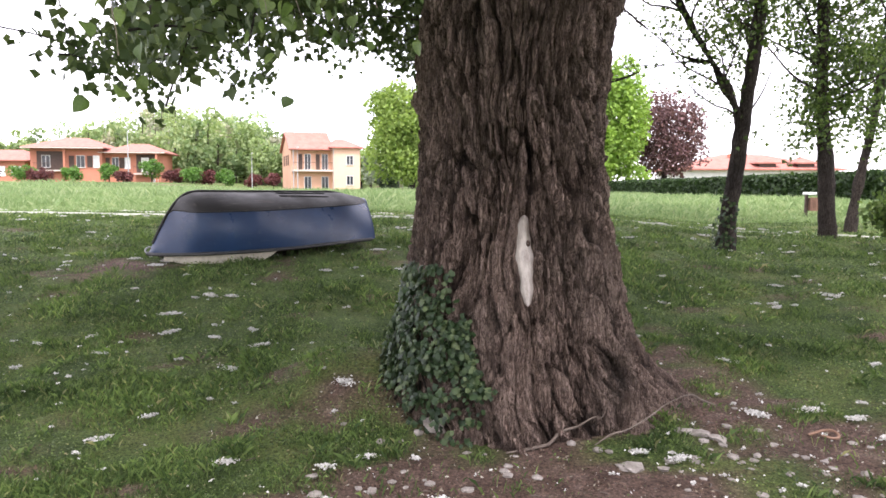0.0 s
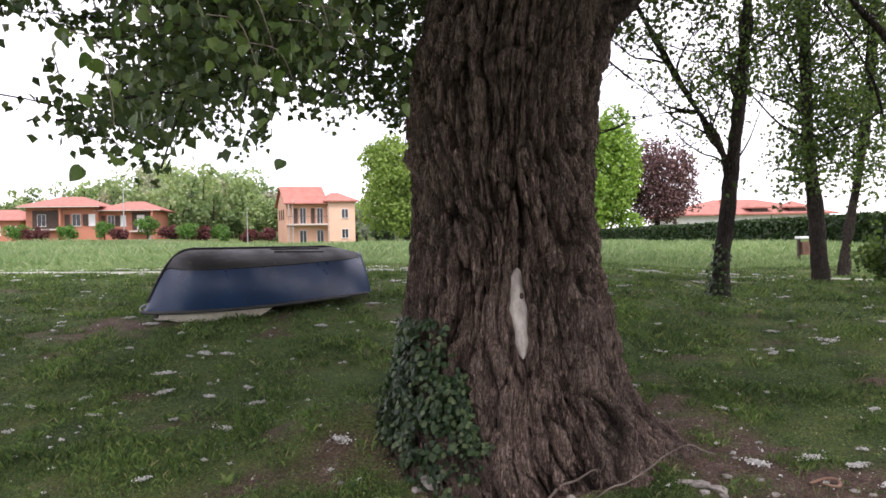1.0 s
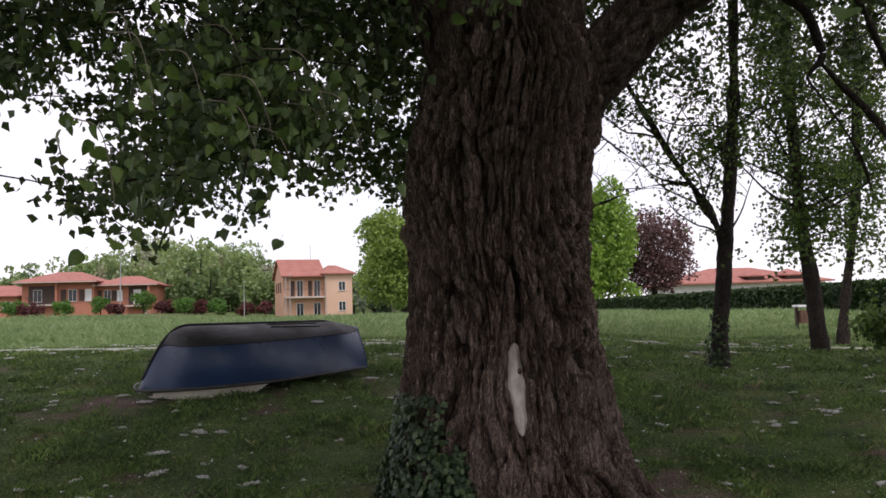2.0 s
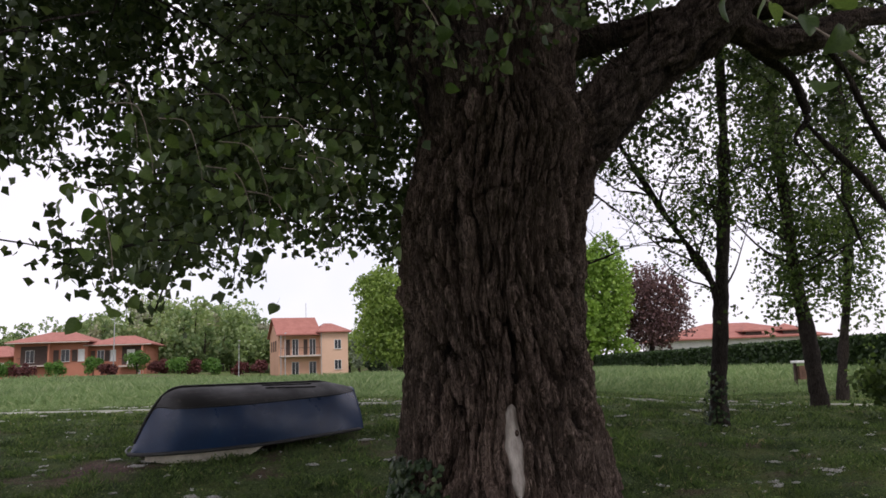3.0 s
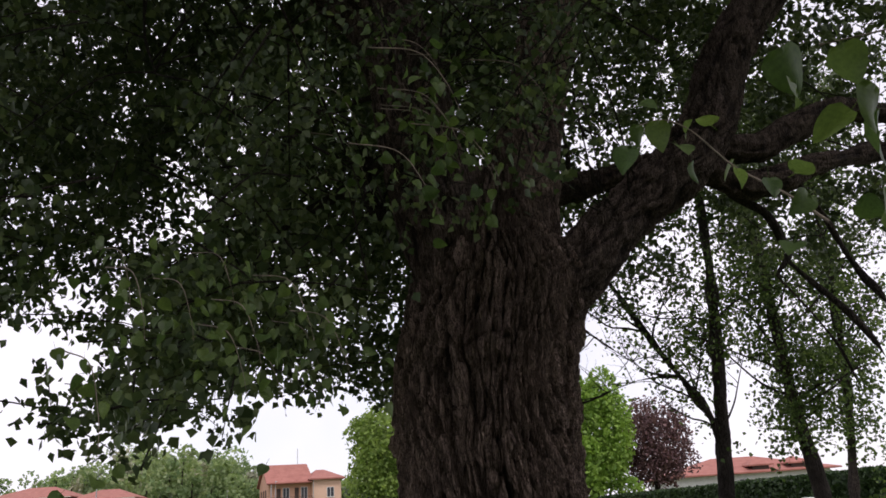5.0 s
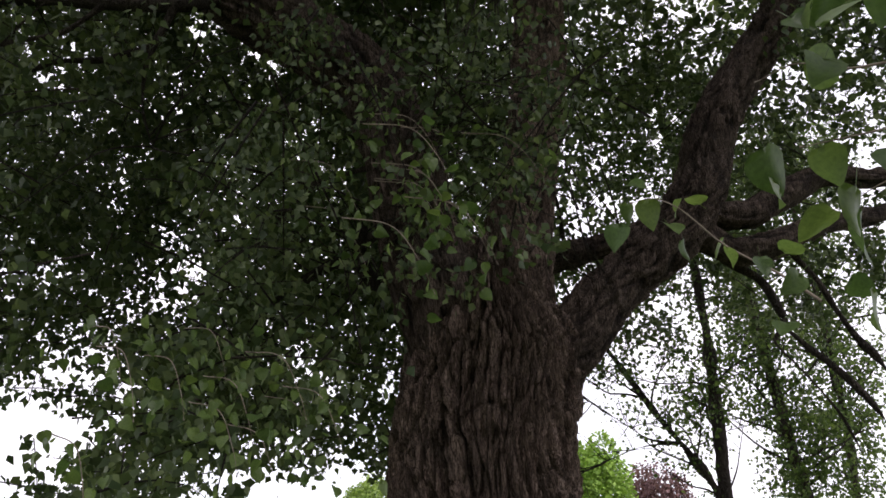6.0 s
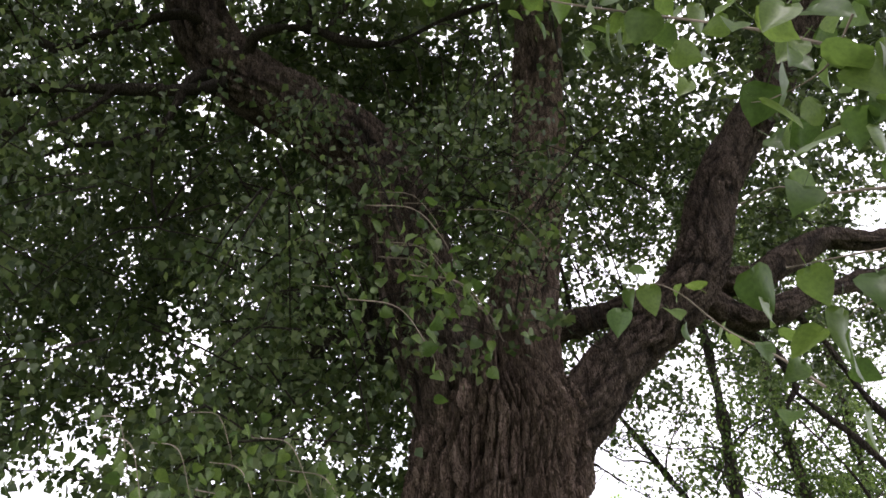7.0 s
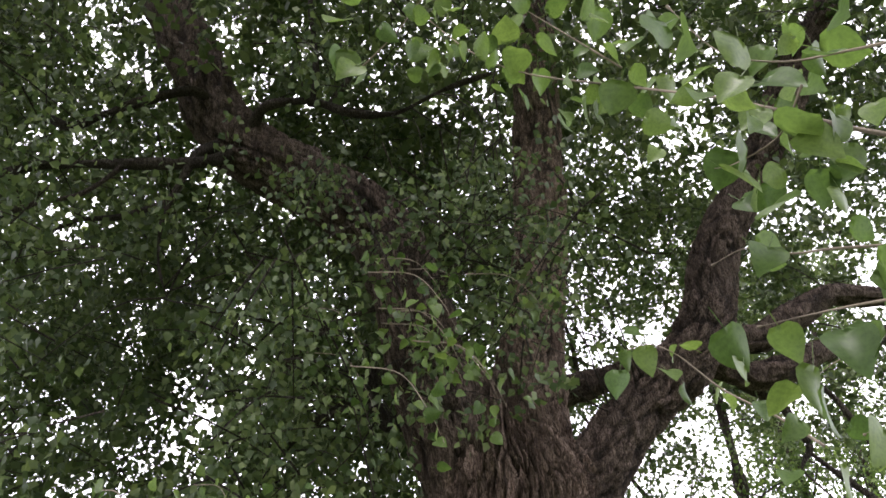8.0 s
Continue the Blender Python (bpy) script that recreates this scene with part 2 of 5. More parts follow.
def bark_material(name, dark, mid, light):
    m, n, l, b = material(name)
    long = noise_node(n, l, 5.0, 5, (4.0, 4.0, 0.9))
    patches = noise_node(n, l, 1.6, 3)
    fine = noise_node(n, l, 30.0, 6, (3.6, 3.6, 0.42), 0.62)
    # low bark turns darker in the ramp: furrow shade put into the colour
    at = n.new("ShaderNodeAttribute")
    at.attribute_name = "shade_and_patch"
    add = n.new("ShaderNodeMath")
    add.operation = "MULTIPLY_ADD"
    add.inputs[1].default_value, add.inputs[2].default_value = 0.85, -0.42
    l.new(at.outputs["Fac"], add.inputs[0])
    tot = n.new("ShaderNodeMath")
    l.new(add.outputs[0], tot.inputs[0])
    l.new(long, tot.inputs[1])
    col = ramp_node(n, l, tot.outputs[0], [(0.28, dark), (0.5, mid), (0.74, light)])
    grey = mix_node(n, l, ramp_node(n, l, patches, [(0.45, (0, 0, 0)), (0.75, (0.6, 0.6, 0.6))]), col, (0.16, 0.132, 0.114))
    grain = ramp_node(n, l, fine, [(0.3, (0.56, 0.55, 0.54)), (0.68, (1.28, 1.24, 1.2))])
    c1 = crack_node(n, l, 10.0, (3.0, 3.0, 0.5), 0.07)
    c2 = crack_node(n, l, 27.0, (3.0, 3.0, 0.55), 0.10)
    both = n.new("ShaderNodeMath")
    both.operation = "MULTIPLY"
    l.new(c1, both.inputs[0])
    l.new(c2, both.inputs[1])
    # shade inside the cracks is painted: colour multiplied down there
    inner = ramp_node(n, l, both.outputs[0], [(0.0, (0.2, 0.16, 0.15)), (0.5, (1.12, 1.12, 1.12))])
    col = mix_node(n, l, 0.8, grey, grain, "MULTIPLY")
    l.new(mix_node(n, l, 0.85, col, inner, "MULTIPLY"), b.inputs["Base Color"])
    b.inputs["Roughness"].default_value = 0.92
    b.inputs["Specular IOR Level"].default_value = 0.2
    relief = n.new("ShaderNodeMath")
    relief.operation = "MULTIPLY_ADD"
    relief.inputs[1].default_value = 0.35
    l.new(fine, relief.inputs[0])
    l.new(both.outputs[0], relief.inputs[2])
    bump_node(n, l, relief.outputs[0], b, 1.0, 0.022)
    return m


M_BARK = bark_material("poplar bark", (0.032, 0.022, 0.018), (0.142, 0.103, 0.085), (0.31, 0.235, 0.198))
# poplar bark again, darkened: the backlit limbs' shade put into the colour
M_LIMB_SHADE = bark_material("limb bark with shade in its colour", (0.02, 0.014, 0.012), (0.077, 0.056, 0.046), (0.165, 0.127, 0.107))
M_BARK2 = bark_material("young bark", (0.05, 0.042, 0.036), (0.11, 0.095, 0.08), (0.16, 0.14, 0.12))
M_TWIG = plain("twig bark", (0.10, 0.08, 0.06), (0.26, 0.21, 0.16), 9, 0.8, 0.3, 0.003)
M_WOOD = plain("bare wood", (0.24, 0.205, 0.18), (0.58, 0.53, 0.48), 8, 0.75, 0.3, 0.004, (3, 3, 0.8))
M_LEAF = foliage("poplar leaves", [(0.0, (0.04, 0.064, 0.028)), (0.55, (0.08, 0.112, 0.05)), (1.0, (0.145, 0.182, 0.085))], 0.42, 0.42)
M_LEAF_ONE = foliage("poplar leaf", [(0.0, (0.062, 0.105, 0.034)), (1.0, (0.13, 0.185, 0.06))], 0.5, 0.38, 9.0, "object")
M_LEAF2 = foliage("robinia leaves", [(0.0, (0.045, 0.072, 0.025)), (0.6, (0.085, 0.13, 0.042)), (1.0, (0.17, 0.23, 0.075))], 0.5, 0.5)
M_BRIGHT = foliage("bright maple leaves", [(0.0, (0.13, 0.23, 0.04)), (1.0, (0.29, 0.42, 0.09))], 0.4, 0.5)
M_MAPLE = foliage("fresh maple leaves", [(0.0, (0.12, 0.19, 0.045)), (1.0, (0.29, 0.38, 0.11))], 0.45, 0.55, 0.3)
M_PURPLE = foliage("plum leaves", [(0.0, (0.065, 0.035, 0.042)), (1.0, (0.2, 0.11, 0.12))], 0.3, 0.5)
M_RED = foliage("red shrub leaves", [(0.0, (0.06, 0.018, 0.022)), (1.0, (0.17, 0.06, 0.06))], 0.3, 0.5)
# next two: distance haze put into the colour, leaves paler and greyer
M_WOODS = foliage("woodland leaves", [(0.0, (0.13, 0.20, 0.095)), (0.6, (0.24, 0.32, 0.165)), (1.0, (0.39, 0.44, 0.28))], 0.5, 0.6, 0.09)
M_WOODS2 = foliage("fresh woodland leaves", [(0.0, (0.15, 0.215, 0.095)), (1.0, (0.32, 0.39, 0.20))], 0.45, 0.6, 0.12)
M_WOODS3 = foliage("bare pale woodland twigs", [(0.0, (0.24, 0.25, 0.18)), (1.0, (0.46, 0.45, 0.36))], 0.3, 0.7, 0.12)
M_SHRUB = foliage("green shrub leaves", [(0.0, (0.05, 0.12, 0.025)), (1.0, (0.14, 0.26, 0.06))], 0.35, 0.5)
M_DARK = foliage("conifer needles", [(0.0, (0.02, 0.035, 0.02)), (1.0, (0.06, 0.085, 0.045))], 0.2, 0.6)
M_SILVER = foliage("silvery leaves", [(0.0, (0.13, 0.16, 0.12)), (1.0, (0.30, 0.34, 0.27))], 0.3, 0.6)
M_HEDGE = foliage("hedge leaves", [(0.0, (0.016, 0.034, 0.013)), (1.0, (0.05, 0.085, 0.03))], 0.25, 0.5, 1.5)
M_IVY = foliage("ivy leaves", [(0.0, (0.014, 0.03, 0.012)), (0.6, (0.036, 0.064, 0.026)), (1.0, (0.115, 0.15, 0.07))], 0.2, 0.45, 6.0)
M_GRASS = foliage("grass blades", [(0.0, (0.036, 0.066, 0.024)), (0.5, (0.095, 0.15, 0.052)), (0.93, (0.165, 0.235, 0.082)), (1.0, (0.3, 0.28, 0.17))], 0.35, 0.55, 1.5, "island", (0.34, 0.38, 0.34), (1.5, 1.46, 1.25))
M_CLOVER = foliage("clover leaves", [(0.0, (0.04, 0.068, 0.025)), (0.5, (0.095, 0.145, 0.05)), (0.92, (0.19, 0.26, 0.09)), (1.0, (0.31, 0.27, 0.18))], 0.3, 0.55, 2.2, "island", (0.4, 0.44, 0.4), (1.45, 1.4, 1.2))
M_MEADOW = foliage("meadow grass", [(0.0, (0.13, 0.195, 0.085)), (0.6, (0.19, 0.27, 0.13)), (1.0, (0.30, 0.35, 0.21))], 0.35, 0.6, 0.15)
M_FLUFF = plain("poplar fluff", (0.62, 0.61, 0.58), (0.85, 0.84, 0.81), 30, 1.0, 0.4, 0.004)
M_STONE = plain("pale stone", (0.20, 0.175, 0.155), (0.40, 0.365, 0.33), 14, 0.85, 0.4, 0.006)
M_STICK = plain("dry stick", (0.10, 0.075, 0.06), (0.21, 0.17, 0.14), 12, 0.85, 0.4, 0.003)
M_DEAD = plain("dead leaf", (0.16, 0.09, 0.06), (0.30, 0.18, 0.12), 12, 0.8, 0.3, 0.003)
def boat_paint(name, dark, light, scuff, rough):
    """Old brushed paint: patchy tone, long scratches, dust, uneven gloss."""
    m, n, l, b = material(name)
    tone = ramp_node(n, l, noise_node(n, l, 1.7, 5), [(0.3, dark), (0.72, light)])
    scratch = ramp_node(n, l, noise_node(n, l, 16, 4, (0.12, 1.0, 2.4)), [(0.62, (0, 0, 0)), (0.74, (0.55, 0.55, 0.55))])
    spots = ramp_node(n, l, noise_node(n, l, 9, 6), [(0.60, (0, 0, 0)), (0.72, (0.5, 0.5, 0.5))])
    col = mix_node(n, l, scratch, tone, scuff)
    col = mix_node(n, l, spots, col, scuff)
    l.new(col, b.inputs["Base Color"])
    gloss = n.new("ShaderNodeMapRange")
    l.new(noise_node(n, l, 2.6, 4), gloss.inputs["Value"])
    gloss.inputs["From Min"].default_value, gloss.inputs["From Max"].default_value = 0.3, 0.7
    gloss.inputs["To Min"].default_value, gloss.inputs["To Max"].default_value = rough - 0.14, rough + 0.2
    l.new(gloss.outputs["Result"], b.inputs["Roughness"])
    bump_node(n, l, noise_node(n, l, 5, 4), b, 0.15, 0.02)
    return m


M_BLUE = boat_paint("blue boat paint", (0.004, 0.016, 0.052), (0.012, 0.04, 0.11), (0.05, 0.07, 0.11), 0.32)
M_TAR = boat_paint("black bottom paint", (0.006, 0.006, 0.006), (0.022, 0.019, 0.017), (0.13, 0.11, 0.095), 0.62)
M_CREAM = plain("cream gelcoat", (0.40, 0.36, 0.28), (0.60, 0.56, 0.46), 3.0, 0.6, 0.1, 0.004)
M_RUBBER = plain("rubber strip", (0.02, 0.02, 0.022), (0.06, 0.06, 0.06), 8, 0.6, 0.2, 0.003)
M_TERRA = plain("brown plaster", (0.40, 0.165, 0.105), (0.47, 0.195, 0.125), 0.6, 0.9, 0.1, 0.01, None, 0.0, None, 0.2)
M_ORANGE = plain("apricot plaster", (0.56, 0.325, 0.215), (0.62, 0.37, 0.255), 0.5, 0.9, 0.1, 0.01, None, 0.0, None, 0.2)
M_PEACH = plain("pale apricot plaster", (0.62, 0.41, 0.29), (0.68, 0.46, 0.33), 0.5, 0.9, 0.1, 0.01, None, 0.0, None, 0.2)
M_TILE = plain("clay roof tiles", (0.27, 0.10, 0.078), (0.37, 0.155, 0.12), 1.2, 0.9, 0.4, 0.05, (1, 1, 1), 0.0, 5.0, 0.5)
M_WHITE = plain("white paint", (0.66, 0.66, 0.64), (0.80, 0.80, 0.78), 2, 0.6, 0.05, 0.004)
M_SHUTTER = plain("dark wood shutter", (0.035, 0.022, 0.018), (0.09, 0.055, 0.04), 4, 0.7, 0.2, 0.01)
M_STEEL = plain("galvanised steel", (0.34, 0.35, 0.36), (0.5, 0.5, 0.5), 6, 0.5, 0.1, 0.003, None, 0.6)
M_BIN = plain("brown wood slats", (0.11, 0.055, 0.035), (0.21, 0.11, 0.07), 8, 0.7, 0.3, 0.004)
M_GRAVEL = plain("pale path gravel", (0.15, 0.17, 0.11), (0.34, 0.345, 0.29), 3.0, 0.95, 0.6, 0.02)
M_GLASS, _n, _l, _b = material("window glass")
_b.inputs["Base Color"].default_value = (0.02, 0.024, 0.028, 1)
_b.inputs["Roughness"].default_value = 0.08


def ground_material():
    """Turf over soil: the 'soil' attribute says where the turf is worn through."""
    m, n, l, b = material("turf and soil")
    at = n.new("ShaderNodeAttribute")
    at.attribute_name = "soil"
    turf = ramp_node(n, l, noise_node(n, l, 1.4, 5), [(0.3, (0.035, 0.06, 0.018)), (0.5, (0.08, 0.12, 0.035)), (0.72, (0.15, 0.165, 0.06))])
    speck = ramp_node(n, l, noise_node(n, l, 55, 7, None, 0.75), [(0.36, (0.2, 0.2, 0.2)), (0.5, (0.95, 0.95, 0.95)), (0.64, (1.9, 1.8, 1.65))])
    turf = mix_node(n, l, 0.8, turf, speck, "MULTIPLY")
    soil = ramp_node(n, l, noise_node(n, l, 7, 6), [(0.3, (0.085, 0.056, 0.045)), (0.55, (0.142, 0.097, 0.079)), (0.78, (0.235, 0.175, 0.147))])
    soil = mix_node(n, l, 0.8, soil, speck, "MULTIPLY")
    l.new(mix_node(n, l, at.outputs["Fac"], turf, soil), b.inputs["Base Color"])
    b.inputs["Roughness"].default_value = 0.95
    b.inputs["Specular IOR Level"].default_value = 0.15
    bump_node(n, l, noise_node(n, l, 45, 7, None, 0.7), b, 1.0, 0.04)
    return m


M_GROUND = ground_material()


# ---------------------------------------------------------------- ground
def ground_z(x, y):
    """The bank rises from the foot of the poplar to a level meadow; wooded rise far behind."""
    x, y = np.asarray(x, float), np.asarray(y, float)
    prof = 0
    for s in (-0.7, -0.35, 0.0, 0.35, 0.7):
        prof = prof + np.interp(y + s, [-40, -2, 3.5, 5.2, 8.8, 10.5, 13.0, 15.5, 60, 115, 300, 420], [-1.2, -0.05, 0.0, 0.17, 0.67, 0.86, 1.0, 1.03, 1.0, 1.0, 1.0, 1.0]) / 5
    rise = sstep(112, 250, y) * 6 * sstep(40, -20, x)
    p = np.stack([x.ravel(), y.ravel(), 0 * x.ravel()], 1)
    lump = (0.035 * vnoise(p * 0.7, 5) + 0.016 * vnoise(p * 2.6, 6) + 0.008 * vnoise(p * 7.5, 8)).reshape(x.shape)
    root = 0.07 * np.exp(-(((x - 0.6) / 1.25) ** 2 + ((y - 4.75) / 1.1) ** 2))
    mound = 0.28 * np.exp(-(((x + 0.55) / 0.6) ** 2 + ((y - 5.0) / 0.55) ** 2)) + 1.15 * sstep(-14, -38, x) * sstep(30, 95, y)
    dip = -0.21 * sstep(2.2, 6.0, x) * sstep(6.5, 10.5, y) * (1 - sstep(15, 24, y))
    return prof + rise + lump + root + mound + dip


def soil_at(x, y):
    """Where the turf is worn through, 0..1."""
    x, y = np.asarray(x, float), np.asarray(y, float)
    p = np.stack([x.ravel(), y.ravel(), 0 * x.ravel()], 1)
    n = fbm(p * 1.6, 4, 21).reshape(x.shape)
    n2 = fbm(p * 5.0, 3, 31).reshape(x.shape)
    blob = np.zeros_like(x)
    for cx, cy, rx, ry, a in ((0.75, 3.4, 1.7, 0.85, 1.3), (-0.75, 3.25, 1.3, 0.6, 0.95), (-0.85, 4.35, 0.6, 0.4, 1.1), (3.0, 4.0, 1.2, 0.5, 0.85), (2.2, 4.15, 1.3, 0.55, 1.15), (3.4, 4.6, 0.9, 0.4, 0.8), (-0.45, 4.55, 0.45, 0.4, 0.95), (0.7, 4.8, 1.1, 0.9, 1.2), (-3.6, 8.5, 0.5, 0.25, 0.9), (-1.4, 3.6, 1.2, 0.8, 0.55), (3.3, 5.6, 0.5, 0.3, 0.45), (-2.4, 9.4, 1.3, 0.4, 0.55)):
        blob = np.maximum(blob, a * np.exp(-(((x - cx) / rx) ** 2 + ((y - cy) / ry) ** 2)))
    return sstep(0.35, 0.75, blob + 0.5 * n + 0.26 * n2 + 0.04)


gx = np.sinh(np.linspace(-5.6, 5.6, 261)) * 5.2
gy = np.concatenate([-np.sinh(np.linspace(4.6, 0.02, 30)) * 4.0 + 2.0, np.linspace(2.1, 13.9, 130), 14 + np.sinh(np.linspace(0.03, 5.9, 90)) * 3.2])
GX, GY = np.meshgrid(gx, gy)
me = np_mesh("ground", np.stack([GX.ravel(), GY.ravel(), ground_z(GX, GY).ravel()], 1), grid_faces(len(gy), len(gx), False), True)
me.attributes.new("soil", "FLOAT", "POINT").data.foreach_set("value", soil_at(GX, GY).ravel().astype(np.float32))
tagged(part("ground", me, M_GROUND), "grassy bank rising to a level meadow, worn soil round the tree", "ground", kind="structure")


def strip(x0, x1, y_mid, half, name, mat, lift, seed):
    """A footpath laid over the ground, with uneven edges."""
    xs = np.linspace(x0, x1, 260)
    rows = []
    for k in np.linspace(-1, 1, 7):
        edge = half * np.interp(xs, [-2, 2], [1.0, 0.55]) * k * (1 + 0.35 * vnoise(np.stack([xs * 0.9, 0 * xs + k, 0 * xs], 1), seed))
        ys = np.interp(xs, [-60, -8, 0, 6, 14], [15.2, 14.7, 13.6, 12.6, 11.8]) + y_mid + edge
        rows.append(np.stack([xs, ys, ground_z(xs, ys) + lift * (1 - k * k) + 0.003], 1))
    return part(name, np_mesh(name, np.concatenate(rows), grid_faces(7, len(xs), False), True), mat)


tagged(strip(-60, 14, 0, 0.24, "path", M_GRAVEL, 0.02, 4), "narrow pale gravel footpath along the top of the bank", "path", kind="structure")

# ---------------------------------------------------------------- the old poplar
TX, TY = 0.5, 4.85
T_Z = [-0.15, 0.0, 0.2, 0.43, 0.72, 1.0, 1.3, 1.67, 2.03, 2.4, 2.7, 3.0, 3.2, 3.4, 3.7, 3.95]
T_C = [0.52, 0.51, 0.50, 0.48, 0.455, 0.445, 0.445, 0.445, 0.435, 0.468, 0.52, 0.58, 0.59, 0.58, 0.61, 0.65]
T_R = [0.93, 0.87, 0.815, 0.765, 0.70, 0.655, 0.615, 0.588, 0.568, 0.578, 0.595, 0.6, 0.56, 0.47, 0.36, 0.2]
SCAR_Z, SCAR_H, SCAR_W = 1.14, 0.25, 0.045


def scar_mask(th, z):
    """1 inside the long wound in the bark, falling to 0 at its rolled lip."""
    s = (z - SCAR_Z) / SCAR_H
    mid = -math.pi / 2 + 0.03 - 0.012 * np.sin(s * 2.4)
    d = (th - mid) * 0.67 / (SCAR_W * np.sqrt(np.clip(1.1 + 0.3 * s, 0.35, 1.4)))
    d = d / (1.0 + 0.11 * np.sin(7 * s + 1) + 0.05 * np.sin(17 * s))
    return d * d + s * s


def trunk_surface(th, z, bark=1.0, tone_rows=None):
    """Place on the trunk's skin at an angle (0 is +x) and a height."""
    th, z = np.asarray(th, float), np.asarray(z, float)
    r, cx = np.interp(z, T_Z, T_R), np.interp(z, T_Z, T_C)
    low = np.clip(1 - z / 0.75, 0, 1.2) ** 2
    for a, w, h in ((-0.12, 0.2, 0.60), (-0.62, 0.2, 0.16), (-1.1, 0.2, 0.14), (-1.62, 0.22, 0.13), (-2.15, 0.25, 0.10), (-2.8, 0.4, 0.10), (1.2, 0.4, 0.3), (2.2, 0.4, 0.3)):
        d = (th - a + math.pi) % (2 * math.pi) - math.pi
        r = r + h * low * np.exp(-(d / w) ** 2)
    r = r - 0.21 * low * np.clip(-np.sin(th), 0, 1) ** 1.5
    big = np.stack([np.cos(th) * 0.65, np.sin(th) * 0.65, z * 0.45], -1).reshape(-1, 3)
    r = r + (0.035 * vnoise(big * 2.4, 41) + 0.03 * vnoise(big * (5, 5, 3.0), 42)).reshape(r.shape)
    for a, w, d in ((-2.45, 0.16, 0.03), (-1.95, 0.13, -0.035), (-1.62, 0.17, 0.035), (-1.2, 0.09, -0.05), (-0.85, 0.2, 0.035), (-0.3, 0.15, -0.03)):
        r = r + d * np.exp(-(((th - a + 0.12 * np.sin(1.7 * z + 3 * a) + math.pi) % (2 * math.pi) - math.pi) / w) ** 2)
    r = r + 0.05 * np.exp(-((z - 2.62) / 0.16) ** 2) * np.exp(-(((th + 1.75 + math.pi) % (2 * math.pi) - math.pi) / 0.35) ** 2)
    if bark:
        # the grain twists a little and is rougher higher up
        tw = th + z * (0.07 + 0.2 * sstep(-1.8, -0.9, th) * (1 - sstep(0.6, 2.6, th))) + 0.04 * np.sin(2.9 * z)
        p = np.stack([np.cos(tw) * 0.66, np.sin(tw) * 0.66, z], -1).reshape(-1, 3)
        h = bark_height(p, 3).reshape(r.shape)
        q = scar_mask(th, z)
        keep = sstep(0.75, 1.7, q)
        lip = np.exp(-((np.sqrt(q) - 1.3) / 0.28) ** 2)
        smooth_patch = 1 - 0.55 * np.exp(-(((th + 1.75) / 0.22) ** 2 + ((z - 0.95) / 0.5) ** 2))
        r = r + bark * (0.14 * (h - 0.62) * keep * smooth_patch * (0.75 + 0.25 * sstep(0.2, 1.6, z)) - 0.03 * (1 - keep) + 0.025 * lip)
    if tone_rows is not None:
        # bark truly paler round and below the wound, added to the height tone
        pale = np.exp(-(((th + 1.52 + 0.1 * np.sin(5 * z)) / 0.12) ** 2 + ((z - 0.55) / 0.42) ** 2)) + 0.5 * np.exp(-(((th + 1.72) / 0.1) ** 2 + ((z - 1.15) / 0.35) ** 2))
        tone_rows.append(h + 0.45 * pale)
    return np.stack([cx + r * np.cos(th), TY + r * np.sin(th), z], -1)


def shade_and_patch(mesh, h):
    """Stores bark height for colour: furrow shade painted dark, ridges and pale patch light."""
    mesh.attributes.new("shade_and_patch", "FLOAT", "POINT").data.foreach_set("value", np.clip(h, 0, 1.4).ravel().astype(np.float32))


tree = thing("poplar_tree", (TX, TY, 0), "huge old poplar with deeply furrowed brown bark and hanging leafy boughs", "tree")
zz = np.concatenate([np.linspace(-0.12, 3.4, 450), np.linspace(3.41, 3.95, 40)])
tt = np.concatenate([np.linspace(-math.pi, 0.12, 440, endpoint=False), np.linspace(0.12, math.pi, 44, endpoint=False)])
TT, ZZ = np.meshgrid(tt, zz)
heights = []
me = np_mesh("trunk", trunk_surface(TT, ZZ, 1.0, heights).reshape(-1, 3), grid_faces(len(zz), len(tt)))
shade_and_patch(me, heights[0])
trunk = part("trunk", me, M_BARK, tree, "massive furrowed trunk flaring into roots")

# pale bare wood in the wound
us, vs = np.meshgrid(np.linspace(-1, 1, 15), np.linspace(-1, 1, 41))
sz = SCAR_Z + vs * SCAR_H * 1.02
half_w = SCAR_W * np.sqrt(np.clip(1.1 + 0.3 * vs, 0.35, 1.4)) * np.sqrt(np.clip(1 - vs * vs, 0.0, 1)) * (1.0 + 0.11 * np.sin(7 * vs + 1) + 0.05 * np.sin(17 * vs)) + 0.004
sth = -math.pi / 2 + 0.03 - 0.012 * np.sin(vs * 2.4) + us * half_w / 0.67
sp = trunk_surface(sth, sz, 0.0)
sp[..., 1] += 0.012 - 0.016 * (1 - us * us) - 0.006 * fbm(sp.reshape(-1, 3) * (20, 20, 6), 2, 9).reshape(us.shape)
part("bare_wood", np_mesh("bare_wood", sp.reshape(-1, 3), grid_faces(41, 15, False), True), M_WOOD, trunk, "pale bare wood where the bark is gone")
k_at = trunk_surface(-math.pi / 2 + 0.055, 1.235, 0.0)
kv, kf = tube([k_at + (0, 0.03, 0), k_at + (0, 0.0, 0), k_at + (0, -0.009, 0)], [0.012, 0.013, 0.009], 10, 5)
kv = k_at + (np.asarray(kv) - k_at) * (1, 1, 1.5)
part("knot", np_mesh("knot", kv, kf, True), M_SHUTTER, trunk)

